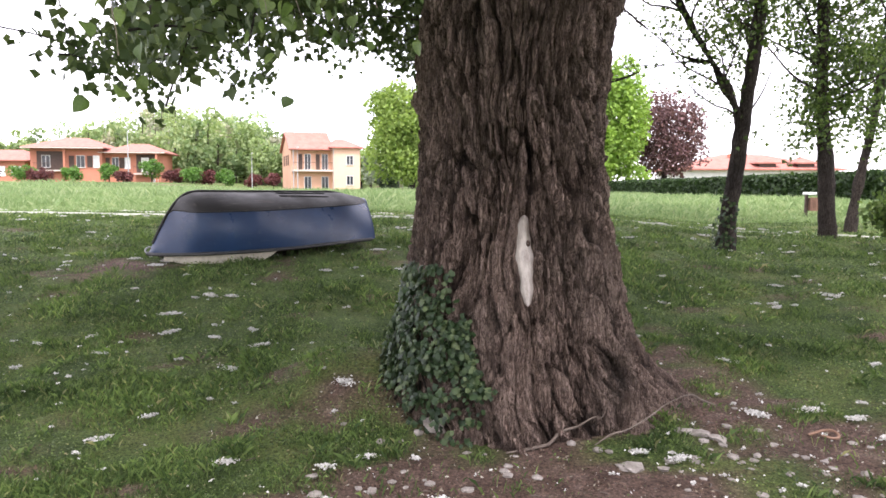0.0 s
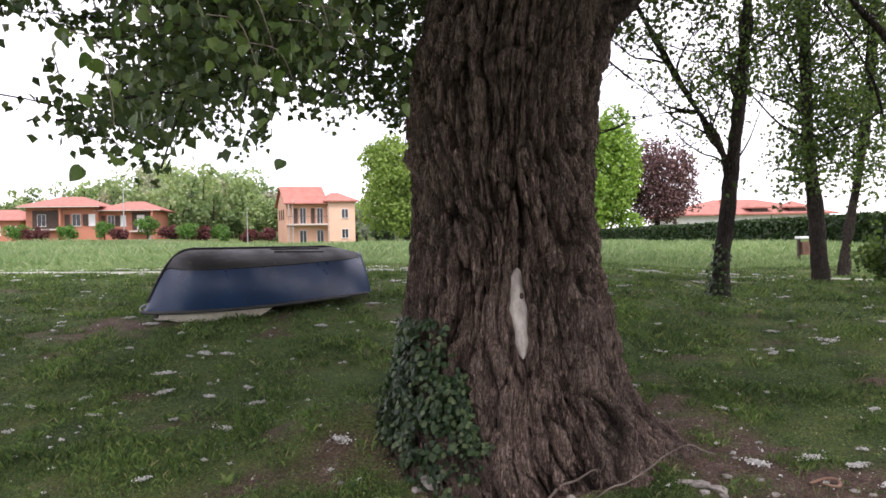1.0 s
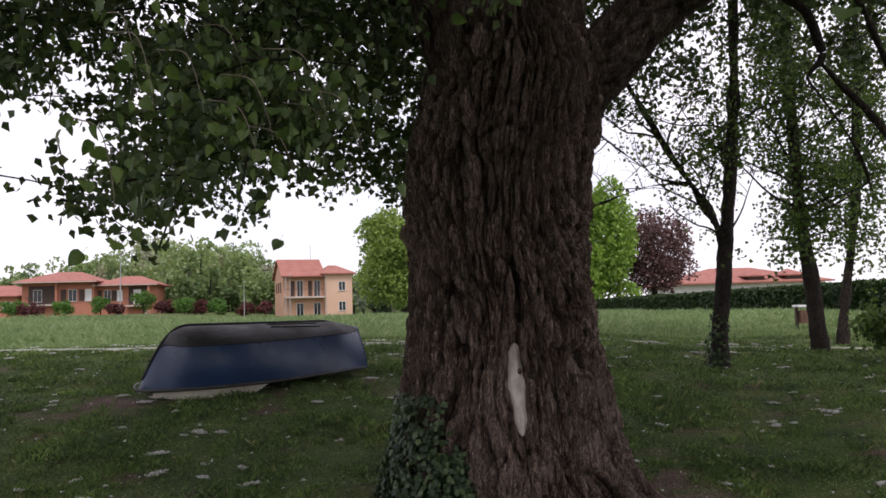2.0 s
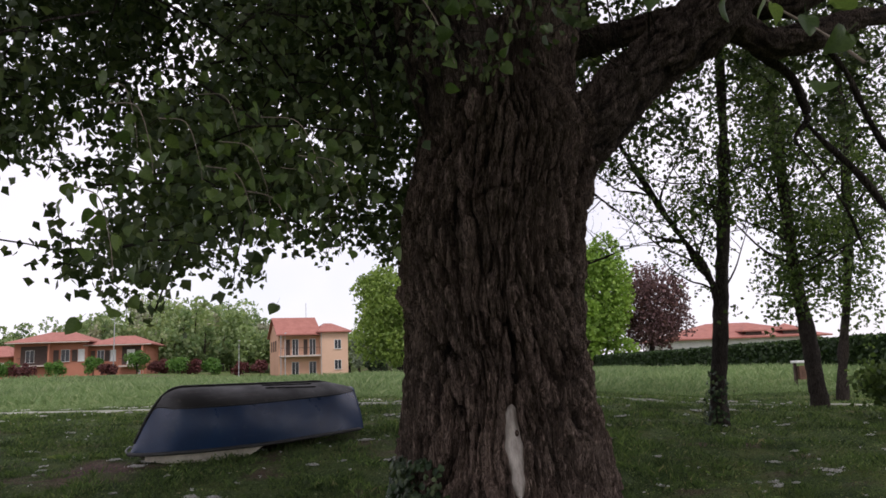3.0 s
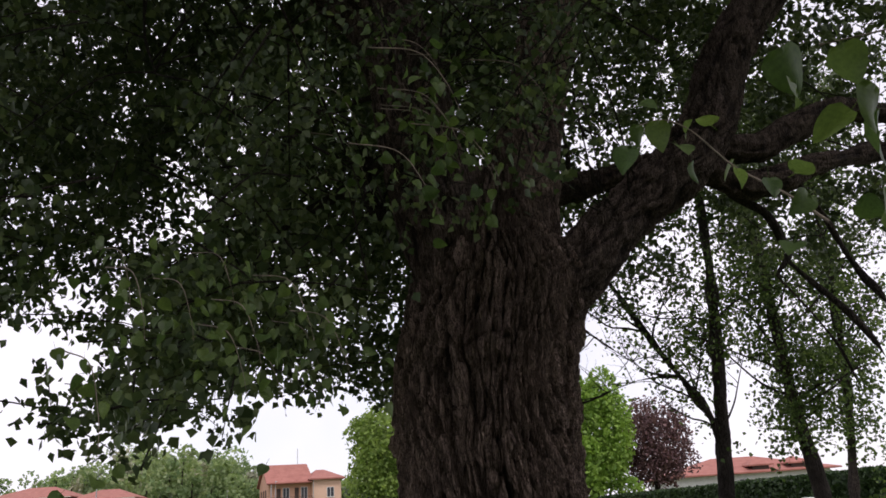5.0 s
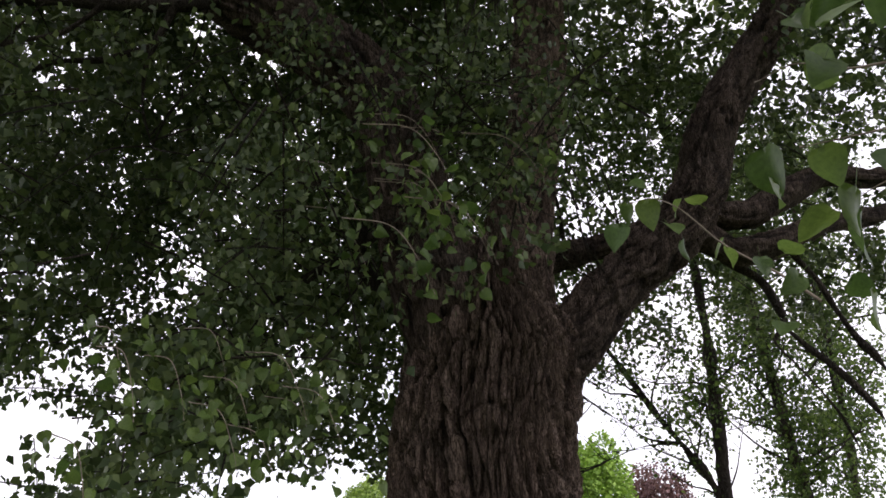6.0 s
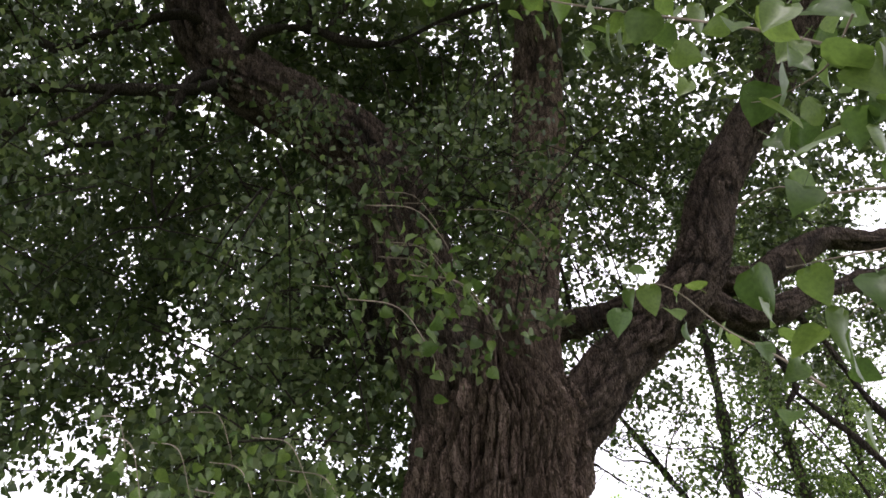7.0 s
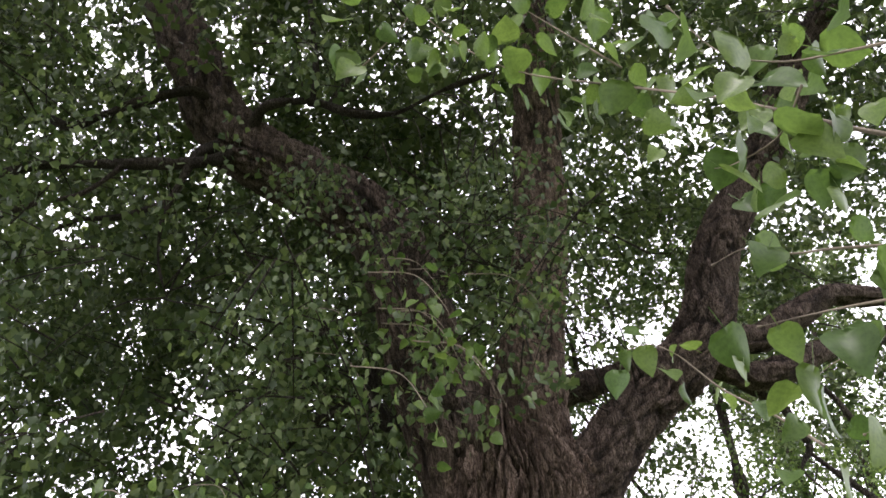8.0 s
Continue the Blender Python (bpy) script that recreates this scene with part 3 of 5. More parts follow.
MAIN_BOUGHS = [
    ([(0.42, 4.72, 2.9), (0.24, 4.65, 3.45), (0.13, 4.6, 3.9), (0.07, 4.55, 4.35), (0.0, 4.55, 4.75), (-0.12, 4.55, 5.12), (-0.41, 4.55, 5.48), (-0.73, 4.55, 5.75), (-1.06, 4.55, 6.01), (-1.35, 4.55, 6.3), (-1.55, 4.55, 6.7), (-1.71, 4.55, 7.23), (-1.89, 4.55, 7.73), (-2.08, 4.55, 8.27), (-2.4, 4.6, 9.6)], [0.34, 0.29, 0.27, 0.265, 0.265, 0.265, 0.26, 0.26, 0.26, 0.255, 0.245, 0.24, 0.24, 0.23, 0.13]),
    ([(0.70, 4.9, 3.0), (0.78, 4.87, 3.56), (0.89, 4.86, 4.07), (0.98, 4.85, 4.44), (1.12, 4.85, 5.0), (1.22, 4.85, 5.57), (1.31, 4.85, 6.21), (1.48, 4.85, 7.32), (1.6, 4.9, 8.18), (1.75, 5.0, 10.4)], [0.33, 0.27, 0.24, 0.215, 0.205, 0.205, 0.205, 0.19, 0.18, 0.09]),
    ([(0.62, 4.75, 2.55), (0.9, 4.65, 2.97), (1.13, 4.6, 3.16), (1.38, 4.6, 3.41), (1.63, 4.6, 3.62), (1.97, 4.6, 3.87), (2.17, 4.6, 4.16), (2.33, 4.6, 4.54), (2.48, 4.6, 4.83), (2.76, 4.6, 5.19), (3.04, 4.6, 5.51), (3.4, 4.6, 6.05), (3.97, 4.6, 6.87), (4.44, 4.6, 7.47), (5.2, 4.8, 8.8)], [0.33, 0.245, 0.205, 0.185, 0.178, 0.18, 0.172, 0.162, 0.16, 0.16, 0.155, 0.16, 0.145, 0.12, 0.06]),
    ([(0.85, 5.1, 3.8), (1.16, 5.0, 3.88), (1.47, 5.0, 3.94), (1.7, 5.0, 4.0), (2.03, 4.9, 4.05), (2.2, 4.75, 4.1)], [0.13, 0.105, 0.10, 0.10, 0.09, 0.05]),
    ([(1.97, 4.62, 3.95), (2.1, 4.66, 3.99), (2.52, 4.7, 3.99), (2.83, 4.7, 4.14), (3.19, 4.72, 4.29), (3.62, 4.8, 4.29), (4.6, 5.0, 4.5), (5.8, 5.3, 4.4)], [0.11, 0.105, 0.10, 0.095, 0.09, 0.085, 0.06, 0.02]),
    ([(1.95, 4.62, 3.86), (2.1, 4.66, 3.84), (2.37, 4.7, 3.72), (2.64, 4.72, 3.75), (2.92, 4.75, 3.85), (3.16, 4.8, 3.92), (3.9, 5.1, 4.15), (5.0, 5.5, 4.6)], [0.10, 0.10, 0.095, 0.088, 0.082, 0.072, 0.055, 0.02]),
]
for i, (pts, rad) in enumerate(MAIN_BOUGHS):
    big = rad[0] > 0.2
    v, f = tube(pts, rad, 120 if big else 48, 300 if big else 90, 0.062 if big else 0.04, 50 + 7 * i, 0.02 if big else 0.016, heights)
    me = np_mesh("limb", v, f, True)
    shade_and_patch(me, heights[-1])
    part("limb", me, M_BARK if i == 1 else M_LIMB_SHADE, tree)
DROOPS = [
    ([(2.30, 4.74, 3.74), (2.36, 4.85, 3.72), (2.47, 4.9, 3.66), (2.60, 4.9, 3.55), (2.67, 4.9, 3.36), (2.69, 4.9, 3.23), (2.60, 4.9, 3.12), (2.59, 4.9, 3.07), (2.69, 4.9, 2.92), (2.79, 4.9, 2.76), (2.9, 4.9, 2.55), (3.0, 4.95, 2.3)], [0.05, 0.045, 0.038, 0.032, 0.028, 0.025, 0.021, 0.018, 0.015, 0.013, 0.010, 0.004]),
    ([(2.68, 4.9, 3.19), (2.82, 4.9, 3.02), (2.96, 4.9, 2.87), (3.08, 4.9, 2.71), (3.18, 4.9, 2.52), (3.3, 4.95, 2.25)], [0.022, 0.02, 0.018, 0.015, 0.012, 0.004]),
    ([(2.80, 4.76, 3.83), (2.89, 4.88, 3.73), (3.02, 4.9, 3.52), (3.10, 4.9, 3.26), (3.19, 4.9, 3.05), (3.27, 4.9, 2.93), (3.45, 4.95, 2.6)], [0.035, 0.03, 0.025, 0.022, 0.02, 0.017, 0.005]),
    ([(-1.42, 4.42, 6.1), (-1.5, 4.2, 5.84), (-1.61, 4.2, 5.57), (-1.71, 4.2, 5.26), (-1.71, 4.2, 4.86), (-1.6, 4.15, 4.5)], [0.05, 0.036, 0.030, 0.024, 0.016, 0.005]),
    ([(-1.3, 4.42, 6.0), (-1.45, 4.2, 5.74), (-1.94, 4.2, 5.78), (-2.51, 4.2, 5.85), (-2.82, 4.2, 5.86), (-3.4, 4.2, 5.7), (-4.2, 4.3, 5.75)], [0.06, 0.05, 0.042, 0.036, 0.032, 0.024, 0.008]),
    ([(-1.5, 4.42, 6.6), (-1.61, 4.2, 6.55), (-2.02, 4.2, 6.47), (-2.33, 4.2, 6.35), (-2.58, 4.2, 6.26), (-2.9, 4.2, 6.52), (-3.19, 4.2, 6.75), (-4.0, 4.2, 6.9)], [0.055, 0.05, 0.042, 0.038, 0.034, 0.03, 0.024, 0.008]),
    ([(-1.15, 4.4, 6.2), (-0.99, 4.2, 6.28), (-0.62, 4.2, 6.3), (-0.3, 4.2, 6.13), (0.07, 4.2, 6.08), (0.5, 4.1, 6.2), (1.1, 4.0, 6.3)], [0.055, 0.045, 0.038, 0.03, 0.024, 0.018, 0.006]),
    ([(-0.62, 4.22, 6.28), (-0.57, 4.2, 6.63), (-0.59, 4.2, 7.14), (-0.61, 4.2, 7.61), (-0.5, 4.2, 8.4)], [0.036, 0.04, 0.034, 0.028, 0.008]),
    ([(-0.48, 4.2, 6.21), (-0.28, 4.2, 6.59), (-0.37, 4.2, 6.89), (-0.2, 4.2, 7.4)], [0.03, 0.026, 0.02, 0.006]),
    ([(0.10, 4.65, 3.72), (-0.14, 4.8, 3.68), (-0.24, 4.8, 3.74), (-0.29, 4.8, 3.92), (-0.26, 4.8, 4.14)], [0.07, 0.062, 0.058, 0.052, 0.03]),
    ([(-0.1, 4.7, 4.6), (-0.7, 4.95, 4.55), (-1.2, 5.5, 4.35), (-1.5, 6.0, 4.3), (-1.9, 6.5, 4.0)], [0.03, 0.024, 0.016, 0.010, 0.004]),
    ([(0.0, 4.8, 4.2), (-0.5, 5.6, 4.25), (-1.1, 6.2, 4.2), (-1.6, 6.8, 4.0)], [0.06, 0.05, 0.03, 0.008]),
    ([(1.05, 5.0, 4.7), (1.2, 5.5, 5.0), (1.45, 6.0, 4.9), (1.6, 6.6, 4.6)], [0.035, 0.028, 0.022, 0.006]),
    ([(-2.05, 4.2, 5.8), (-2.3, 4.1, 5.45), (-2.6, 4.0, 5.3), (-3.1, 4.0, 5.1)], [0.03, 0.026, 0.02, 0.006]),
    ([(-1.66, 4.2, 5.4), (-1.95, 4.1, 5.2), (-2.3, 4.05, 5.15), (-2.6, 4.0, 4.9)], [0.02, 0.016, 0.012, 0.004]),
]
for i, (pts, rad) in enumerate(DROOPS):
    v, f = tube(pts, rad, 12, 60, 0.0, 90 + i, 0.012)
    part("branch", np_mesh("branch", v, f, True), M_BARK2, tree)


def fill(n, lo, hi, keep):
    """n random places in a box for which keep(p) says so."""
    got, m = [], 0
    while m < n:
        p = RNG.uniform(lo, hi, (4 * n, 3))
        p = p[keep(p)]
        got.append(p)
        m += len(p)
    return np.concatenate(got)[:n]


def outside_bole(p):
    return np.hypot(p[:, 0] - np.interp(p[:, 2], T_Z, T_C), p[:, 1] - TY) > np.interp(p[:, 2], T_Z, T_R) + 0.35


def left_zone(p):
    x, y, z = p.T
    low = 1.60 + 0.13 * y + 0.25 * vnoise(p * (0.9, 0.9, 0.0) + 2, 61) + 0.12 * vnoise(p * (2.6, 2.6, 0.0), 62) + 0.042 * y * np.exp(-((x / y + 0.15) / 0.11) ** 2)
    edge = np.where(z < 1.6 + 0.33 * y, -0.47 * y, -0.95 * y) + 0.5 * vnoise(p * 0.8, 63)
    gap = vnoise(p * 0.95, 64) + 0.35 * vnoise(p * 2.2, 65) > -0.56 + 0.4 * sstep(5.8, 7.5, y)
    k = (z - 1.65) / y
    window = (x < -0.36 * y) & (k > 0.19) & (k < 0.37) & (vnoise(p * 3.2, 76) < 0.15)
    front = (y < 5.0) & (x > -0.07 * y - 0.1)
    open_air = (y < 4.7) & (z > 1.7 + 0.36 * y) & (x > -0.62 * y) & (vnoise(p * 1.7, 75) < 0.42)
    gap &= ~((y > 5.4) & (x > -0.36 * y) & (x < 0.05 * y) & (k > 0.3) & (vnoise(p * 3.2, 79) < -0.42))
    return (z > low) & (x > edge) & gap & ~open_air & ~front & ~window & outside_bole(p)


def back_zone(p):
    x, y, z = p.T
    low = 2.1 + 0.34 * y + np.where(x > 2.2, -0.8, 0) + 0.5 * vnoise(p * (0.8, 0.8, 0), 66)
    gap = vnoise(p * 0.9, 67) + 0.4 * vnoise(p * 2.1, 68) > -0.12 + 0.3 * sstep(1.8, 3.6, x)
    return (z > low) & gap & outside_bole(p)


def over_zone(p):
    return (vnoise(p * 1.1, 69) > 0.0) & (p[:, 2] > 2.6 + 0.95 * np.abs(p[:, 1]))


def front_zone(p):
    """Leaf clumps before the stems above the fork, placed to fit the camera's view."""
    k = (p[:, 2] - 1.68) / p[:, 1]
    return (k > 0.45 + 0.12 * vnoise(p * 3.1, 73)) & (k < 0.92) & (vnoise(p * 1.5, 72) > -0.2)


ZONES = [  # clumps, corners of the box, rule, leaves to a clump, leaf length
    (2000, (-6.5, 2.8, 1.9), (0.6, 9.6, 8.8), left_zone, 45, 0.072),
    (980, (-0.6, 5.6, 3.6), (7.5, 11.0, 10.0), back_zone, 48, 0.072),
    (130, (2.3, 4.2, 3.6), (6.5, 6.5, 8.5), back_zone, 46, 0.068),
    (95, (-0.9, 2.7, 2.7), (0.95, 4.1, 5.5), front_zone, 32, 0.06),
    (170, (-4.0, 6.5, 3.4), (0.2, 9.0, 6.5), left_zone, 50, 0.072),
    (110, (0.9, 6.2, 4.4), (2.9, 8.6, 7.0), lambda p: vnoise(p * 1.3, 74) > -0.25, 40, 0.07),
    (300, (-4.5, 0.8, 4.6), (4.5, 4.0, 8.8), over_zone, 40, 0.066),
    # upper dome: fills sky gaps; its unseen part is added to shade below
    (2700, (-7.5, -4.5, 6.8), (8.0, 10.5, 13.0), lambda p: ((p[:, 0] - 0.5) / 7.5) ** 2 + ((p[:, 1] - 4.5) / 7) ** 2 + ((p[:, 2] - 6.5) / 6.5) ** 2 < 1, 34, 0.115),
    # unseen leaves behind the camera, added to block light on the trunk
    (900, (-7.5, -7.0, 3.6), (8.5, -2.4, 8.0), lambda p: vnoise(p * 0.8, 71) > -0.4, 30, 0.17),
]
leaf_sets, twig_sets = [], []
for n, lo, hi, keep, per, size in ZONES:
    c = fill(n, lo, hi, keep)
    d = unit(np.concatenate([RNG.normal(0, 1, (n, 2)), RNG.normal(-0.25, 0.5, (n, 1))], 1))
    ln = RNG.uniform(0.3, 0.75, n) * (1.4 if size > 0.1 else 1)
    t = RNG.uniform(-0.5, 0.5, (n, per))
    p = c[:, None] + d[:, None] * (t * ln[:, None])[..., None] + RNG.normal(0, 0.075 * (size / 0.068), (n, per, 3)) - np.array([0, 0, 0.12]) * (t[..., None] ** 2)
    sizes = RNG.uniform(0.72, 1.25, n * per) * size
    if size < 0.1:
        sizes = sizes * np.interp(p.reshape(-1, 3)[:, 1], [2.8, 4.5], [0.72, 1.0])
    leaf_sets.append(far_leaf_cloud(p.reshape(-1, 3), sizes) if size > 0.1 or lo[1] > 5.5 else leaf_cloud(p.reshape(-1, 3), sizes, 0.75))
    for k in range(0, n, 1 if size < 0.1 else 4):
        a, b = c[k] - d[k] * ln[k] * 0.7, c[k] + d[k] * ln[k] * 0.5
        twig_sets.append(tube([a, (a + b) / 2 + (0, 0, 0.03), b], [0.007, 0.005, 0.002], 3, 4))
# twigs that carry the clumps back to the limbs
anchors = np.concatenate([spline(p, 40)[8:] for p, _ in MAIN_BOUGHS + DROOPS])
for k in range(420):
    z = ZONES[k % 4]
    c = fill(1, z[1], z[2], z[3])[0]
    a = anchors[np.argmin(np.linalg.norm((anchors - c) * (1, 1, 0.8), axis=1) + RNG.uniform(0, 0.9, len(anchors)))]
    dist = np.linalg.norm(c - a)
    if dist > 1.7:
        continue
    mids = [a + (c - a) * s + RNG.normal(0, 0.05 * dist, 3) * math.sin(s * 3.1) + (0, 0, 0.10 * dist * math.sin(s * 3.1)) for s in (0.3, 0.65)]
    r0 = 0.004 + 0.0025 * dist
    twig_sets.append(tube([a, *mids, c], [r0, r0 * 0.75, r0 * 0.5, 0.003], 5, 12))
crown = part("crown", np_mesh("crown", *join(*leaf_sets)), M_LEAF, tree, "dense fresh green heart-shaped leaves")
tagged(crown, kind="stuff")
tagged(part("twig_mass", np_mesh("twig_mass", *join(*twig_sets), True), M_BARK2, tree), kind="stuff")


# sprays that hang close by: a twig and its single leaves
def leaf_mesh(name, bend, wave, slim):
    """One pointed heart-shaped leaf with a stalk, lying along +x, 1 long."""
    bm = bmesh.new()
    out = [(0.0, 0.0), (0.04, 0.26), (0.16, 0.43), (0.32, 0.455), (0.5, 0.40), (0.68, 0.29), (0.84, 0.145), (1.0, 0.0)]
    rows = []
    for x, w in out:
        w *= slim
        zc = -bend * x * x
        row = [bm.verts.new((x - (0.05 if 0 < x < 0.1 else 0), s * w, zc + abs(s) * w * 0.28 + wave * math.sin(7 * x + 2 * s) * abs(s))) for s in ((-1, -0.5, 0, 0.5, 1) if w else (0,))]
        rows.append(row)
    for a, b in zip(rows, rows[1:]):
        for k in range(4):
            q = [a[min(k, len(a) - 1)], a[min(k + 1, len(a) - 1)], b[min(k + 1, len(b) - 1)], b[min(k, len(b) - 1)]]
            q = list(dict.fromkeys(q))
            if len(q) > 2:
                bm.faces.new(q)
    st = [bm.verts.new(c) for c in ((0.01, -0.012, 0), (0.01, 0.012, 0), (-0.5, 0.010, 0.08), (-0.5, -0.010, 0.08), (-0.25, 0, 0.03))]
    bm.faces.new(st[:4])
    for fc in bm.faces:
        fc.smooth = True
    mesh = bpy.data.meshes.new(name)
    bm.to_mesh(mesh)
    bm.free()
    mesh.materials.append(M_LEAF_ONE)
    return mesh


LEAVES = [leaf_mesh("leaf", 0.12, 0.02, 1.0), leaf_mesh("leaf", 0.3, 0.035, 0.92), leaf_mesh("leaf", -0.08, 0.03, 1.1)]


def spray(pts, r0, n, size, seed, spread=0.05):
    """A hanging twig with n leaves of its own."""
    rng = np.random.default_rng(seed)
    v, f = tube(pts, [r0 * (1 - 0.8 * k / (len(pts) - 1)) for k in range(len(pts))], 6, 24)
    tw = part("twig", np_mesh("twig", v, f, True), M_TWIG, tree)
    c = spline(pts, n)
    for p in c:
        s = size * rng.uniform(0.7, 1.2)
        d = Vector((rng.normal(0, 0.7), rng.normal(0, 0.7), rng.normal(-0.7, 0.45))).normalized()
        q = d.to_track_quat("X", "Z").to_matrix().to_4x4()
        m = Matrix.Translation(Vector(p + rng.normal(0, spread, 3)) + d * s * 0.5) @ q @ Matrix.Rotation(rng.uniform(-1.6, 1.6), 4, "X") @ Matrix.Scale(s, 4)
        part("leaf", LEAVES[rng.integers(3)], None, tw, "", m)


NEAR = [  # a twig's course, thickness, leaves, leaf length, seed, spread
    ([(0.639, 0.402, 2.219), (0.604, 0.451, 2.29), (0.562, 0.471, 2.338), (0.506, 0.534, 2.439), (0.427, 0.646, 2.59), (0.314, 0.713, 2.704), (0.225, 0.72, 2.782), (0.143, 0.727, 2.914)], 0.0035, 84, 0.042, 1, 0.05),
    ([(0.58, 0.271, 2.241), (0.553, 0.332, 2.291), (0.506, 0.37, 2.323), (0.46, 0.394, 2.375), (0.425, 0.396, 2.463)], 0.002, 13, 0.052, 5, 0.03),
    ([(0.492, 0.337, 2.254), (0.473, 0.377, 2.225), (0.441, 0.422, 2.229), (0.428, 0.454, 2.25)], 0.0015, 6, 0.05, 2, 0.02),
    ([(0.575, 0.397, 2.091), (0.525, 0.453, 2.129), (0.497, 0.486, 2.148), (0.465, 0.513, 2.177), (0.433, 0.542, 2.176)], 0.002, 7, 0.055, 3, 0.02),
    ([(0.57, 0.423, 2.051), (0.536, 0.476, 2.073), (0.499, 0.518, 2.087), (0.457, 0.539, 2.09)], 0.002, 6, 0.055, 4, 0.02),
    ([(0.595, 0.472, 2.05), (0.559, 0.501, 2.044), (0.52, 0.529, 2.036), (0.498, 0.545, 2.026)], 0.0015, 4, 0.064, 6, 0.015),
    ([(0.582, 0.509, 1.982), (0.564, 0.548, 1.976), (0.553, 0.592, 1.975)], 0.0015, 4, 0.052, 7, 0.015),
    ([(0.903, 1.339, 2.186), (0.858, 1.392, 2.274), (0.78, 1.449, 2.375), (0.714, 1.485, 2.489), (0.668, 1.532, 2.549), (0.613, 1.55, 2.548)], 0.0035, 15, 0.068, 8, 0.035),
    ([(0.445, 0.625, 2.604), (0.373, 0.627, 2.697), (0.3, 0.651, 2.827)], 0.002, 15, 0.055, 9, 0.04),
    ([(0.024, 0.8, 2.852), (0.096, 0.757, 2.891), (0.171, 0.726, 2.976)], 0.002, 12, 0.055, 10, 0.04),
]
for row in NEAR:
    spray(*row)
for k in range(11):
    x, y = RNG.uniform(-1.0, -0.25), RNG.uniform(1.9, 3.1)
    z = 1.6 + y * RNG.uniform(0.19, 0.42)
    spray([(x - 0.25, y + 0.3, z + 0.25), (x - 0.08, y + 0.1, z + 0.16), (x, y, z), (x + 0.03, y - 0.05, z - 0.1)], 0.0025, 16, 0.047, 20 + k, 0.07)
for k in range(13):
    x, y = RNG.uniform(-0.3, 0.7), RNG.uniform(2.4, 3.6)
    z = 1.72 + y * RNG.uniform(0.44, 0.68)
    spray([(x - 0.3, y + 0.2, z + 0.3), (x - 0.1, y + 0.1, z + 0.2), (x, y, z), (x + 0.05, y, z - 0.14)], 0.003, 13, 0.056, 40 + k, 0.06)


# ---------------------------------------------------------------- ivy at the poplar's foot
def leaves_on(c, nor, size, rng=RNG):
    """Lobed ivy leaves lying on a skin with the given normals, tips downward."""
    n = len(c)
    nor = unit(nor + rng.normal(0, 0.38, (n, 3)))
    tip = np.array([[0, 0, -1.0]]) + rng.normal(0, 0.45, (n, 3))
    tip = unit(tip - nor * (tip * nor).sum(1)[:, None])
    side = np.cross(tip, nor)
    s = size[:, None]
    shape = [(0, 0, 0), (0.5, 0.05, -0.04), (0.28, 0.38, 0.02), (0.48, 0.5, -0.05), (0.0, 1.0, -0.08), (-0.48, 0.5, -0.05), (-0.28, 0.38, 0.02), (-0.5, 0.05, -0.04), (0, 0.4, 0.07)]
    v = np.stack([c + s * (a * side + b * tip + d * nor) for a, b, d in shape], 1)
    f = np.array([[k, (k + 1) % 8, 8] for k in range(8)])
    return v.reshape(-1, 3), (f[None] + 9 * np.arange(n)[:, None, None]).reshape(-1, 3)


ivy = thing("ivy", (-0.2, 4.5, 0.05), "dark green ivy climbing the foot of the old trunk", "ivy")
n = 6400
iz = 1.08 * RNG.uniform(0, 1, n) ** 1.35 + 0.02
w = np.clip(1.05 - iz, 0.1, 1)
ith = -math.pi + 0.46 + RNG.uniform(-0.7, 0.86, n) * np.where(iz < 0.45, 0.72 + 0.5 * iz, w ** 0.4) + 0.12 * iz
ic = trunk_surface(ith, iz, 0.0)
ic2 = trunk_surface(ith, iz, 1.0)
nor = np.stack([np.cos(ith), np.sin(ith), 0.35 + 0 * iz], 1)
ic = np.maximum(np.linalg.norm(ic[:, :2] - (0.5, TY), axis=1), np.linalg.norm(ic2[:, :2] - (0.5, TY), axis=1))[:, None] * np.stack([np.cos(ith), np.sin(ith)], 1) + (0.5, TY)
ic = np.concatenate([ic + nor[:, :2] * RNG.uniform(0.0, 0.09, (n, 1)), iz[:, None]], 1)
ragged = (iz > 0.18 + 0.22 * np.clip((ith + math.pi - 0.3) / 0.8, 0, 1)) & (vnoise(np.stack([ith * 5, iz * 7, 0 * iz], 1), 91) > -0.62 + 0.5 * iz) | (RNG.uniform(0, 1, n) < 0.12)
ic, nor, n = ic[ragged], nor[ragged], int(ragged.sum())
isize = RNG.uniform(0.022, 0.05, n)
tagged(part("leaves", np_mesh("ivy_leaves", *leaves_on(ic[260:], nor[260:], isize[260:])), M_IVY, ivy), kind="stuff")
iv, jf = leaves_on(ic[:260], nor[:260], isize[:260])
for k in range(260):
    part("leaf", np_mesh("ivy_leaf", iv[9 * k:9 * k + 9], jf[:8]), M_IVY, ivy)
for k in range(7):
    a = -math.pi + 0.05 + 0.1 * k
    zs = np.linspace(0.0, 1.0 - 0.06 * abs(k - 2), 7)
    pts = trunk_surface(a + 0.12 * np.sin(zs * 6 + k), zs, 1.0) + np.stack([np.cos(a + 0 * zs) * 0.01, np.sin(a + 0 * zs) * 0.01, 0 * zs], 1)
    part("stem", np_mesh("ivy_stem", *tube(pts, [0.008, 0.008, 0.007, 0.006, 0.006, 0.005, 0.003], 6, 30), True), M_BARK2, ivy)


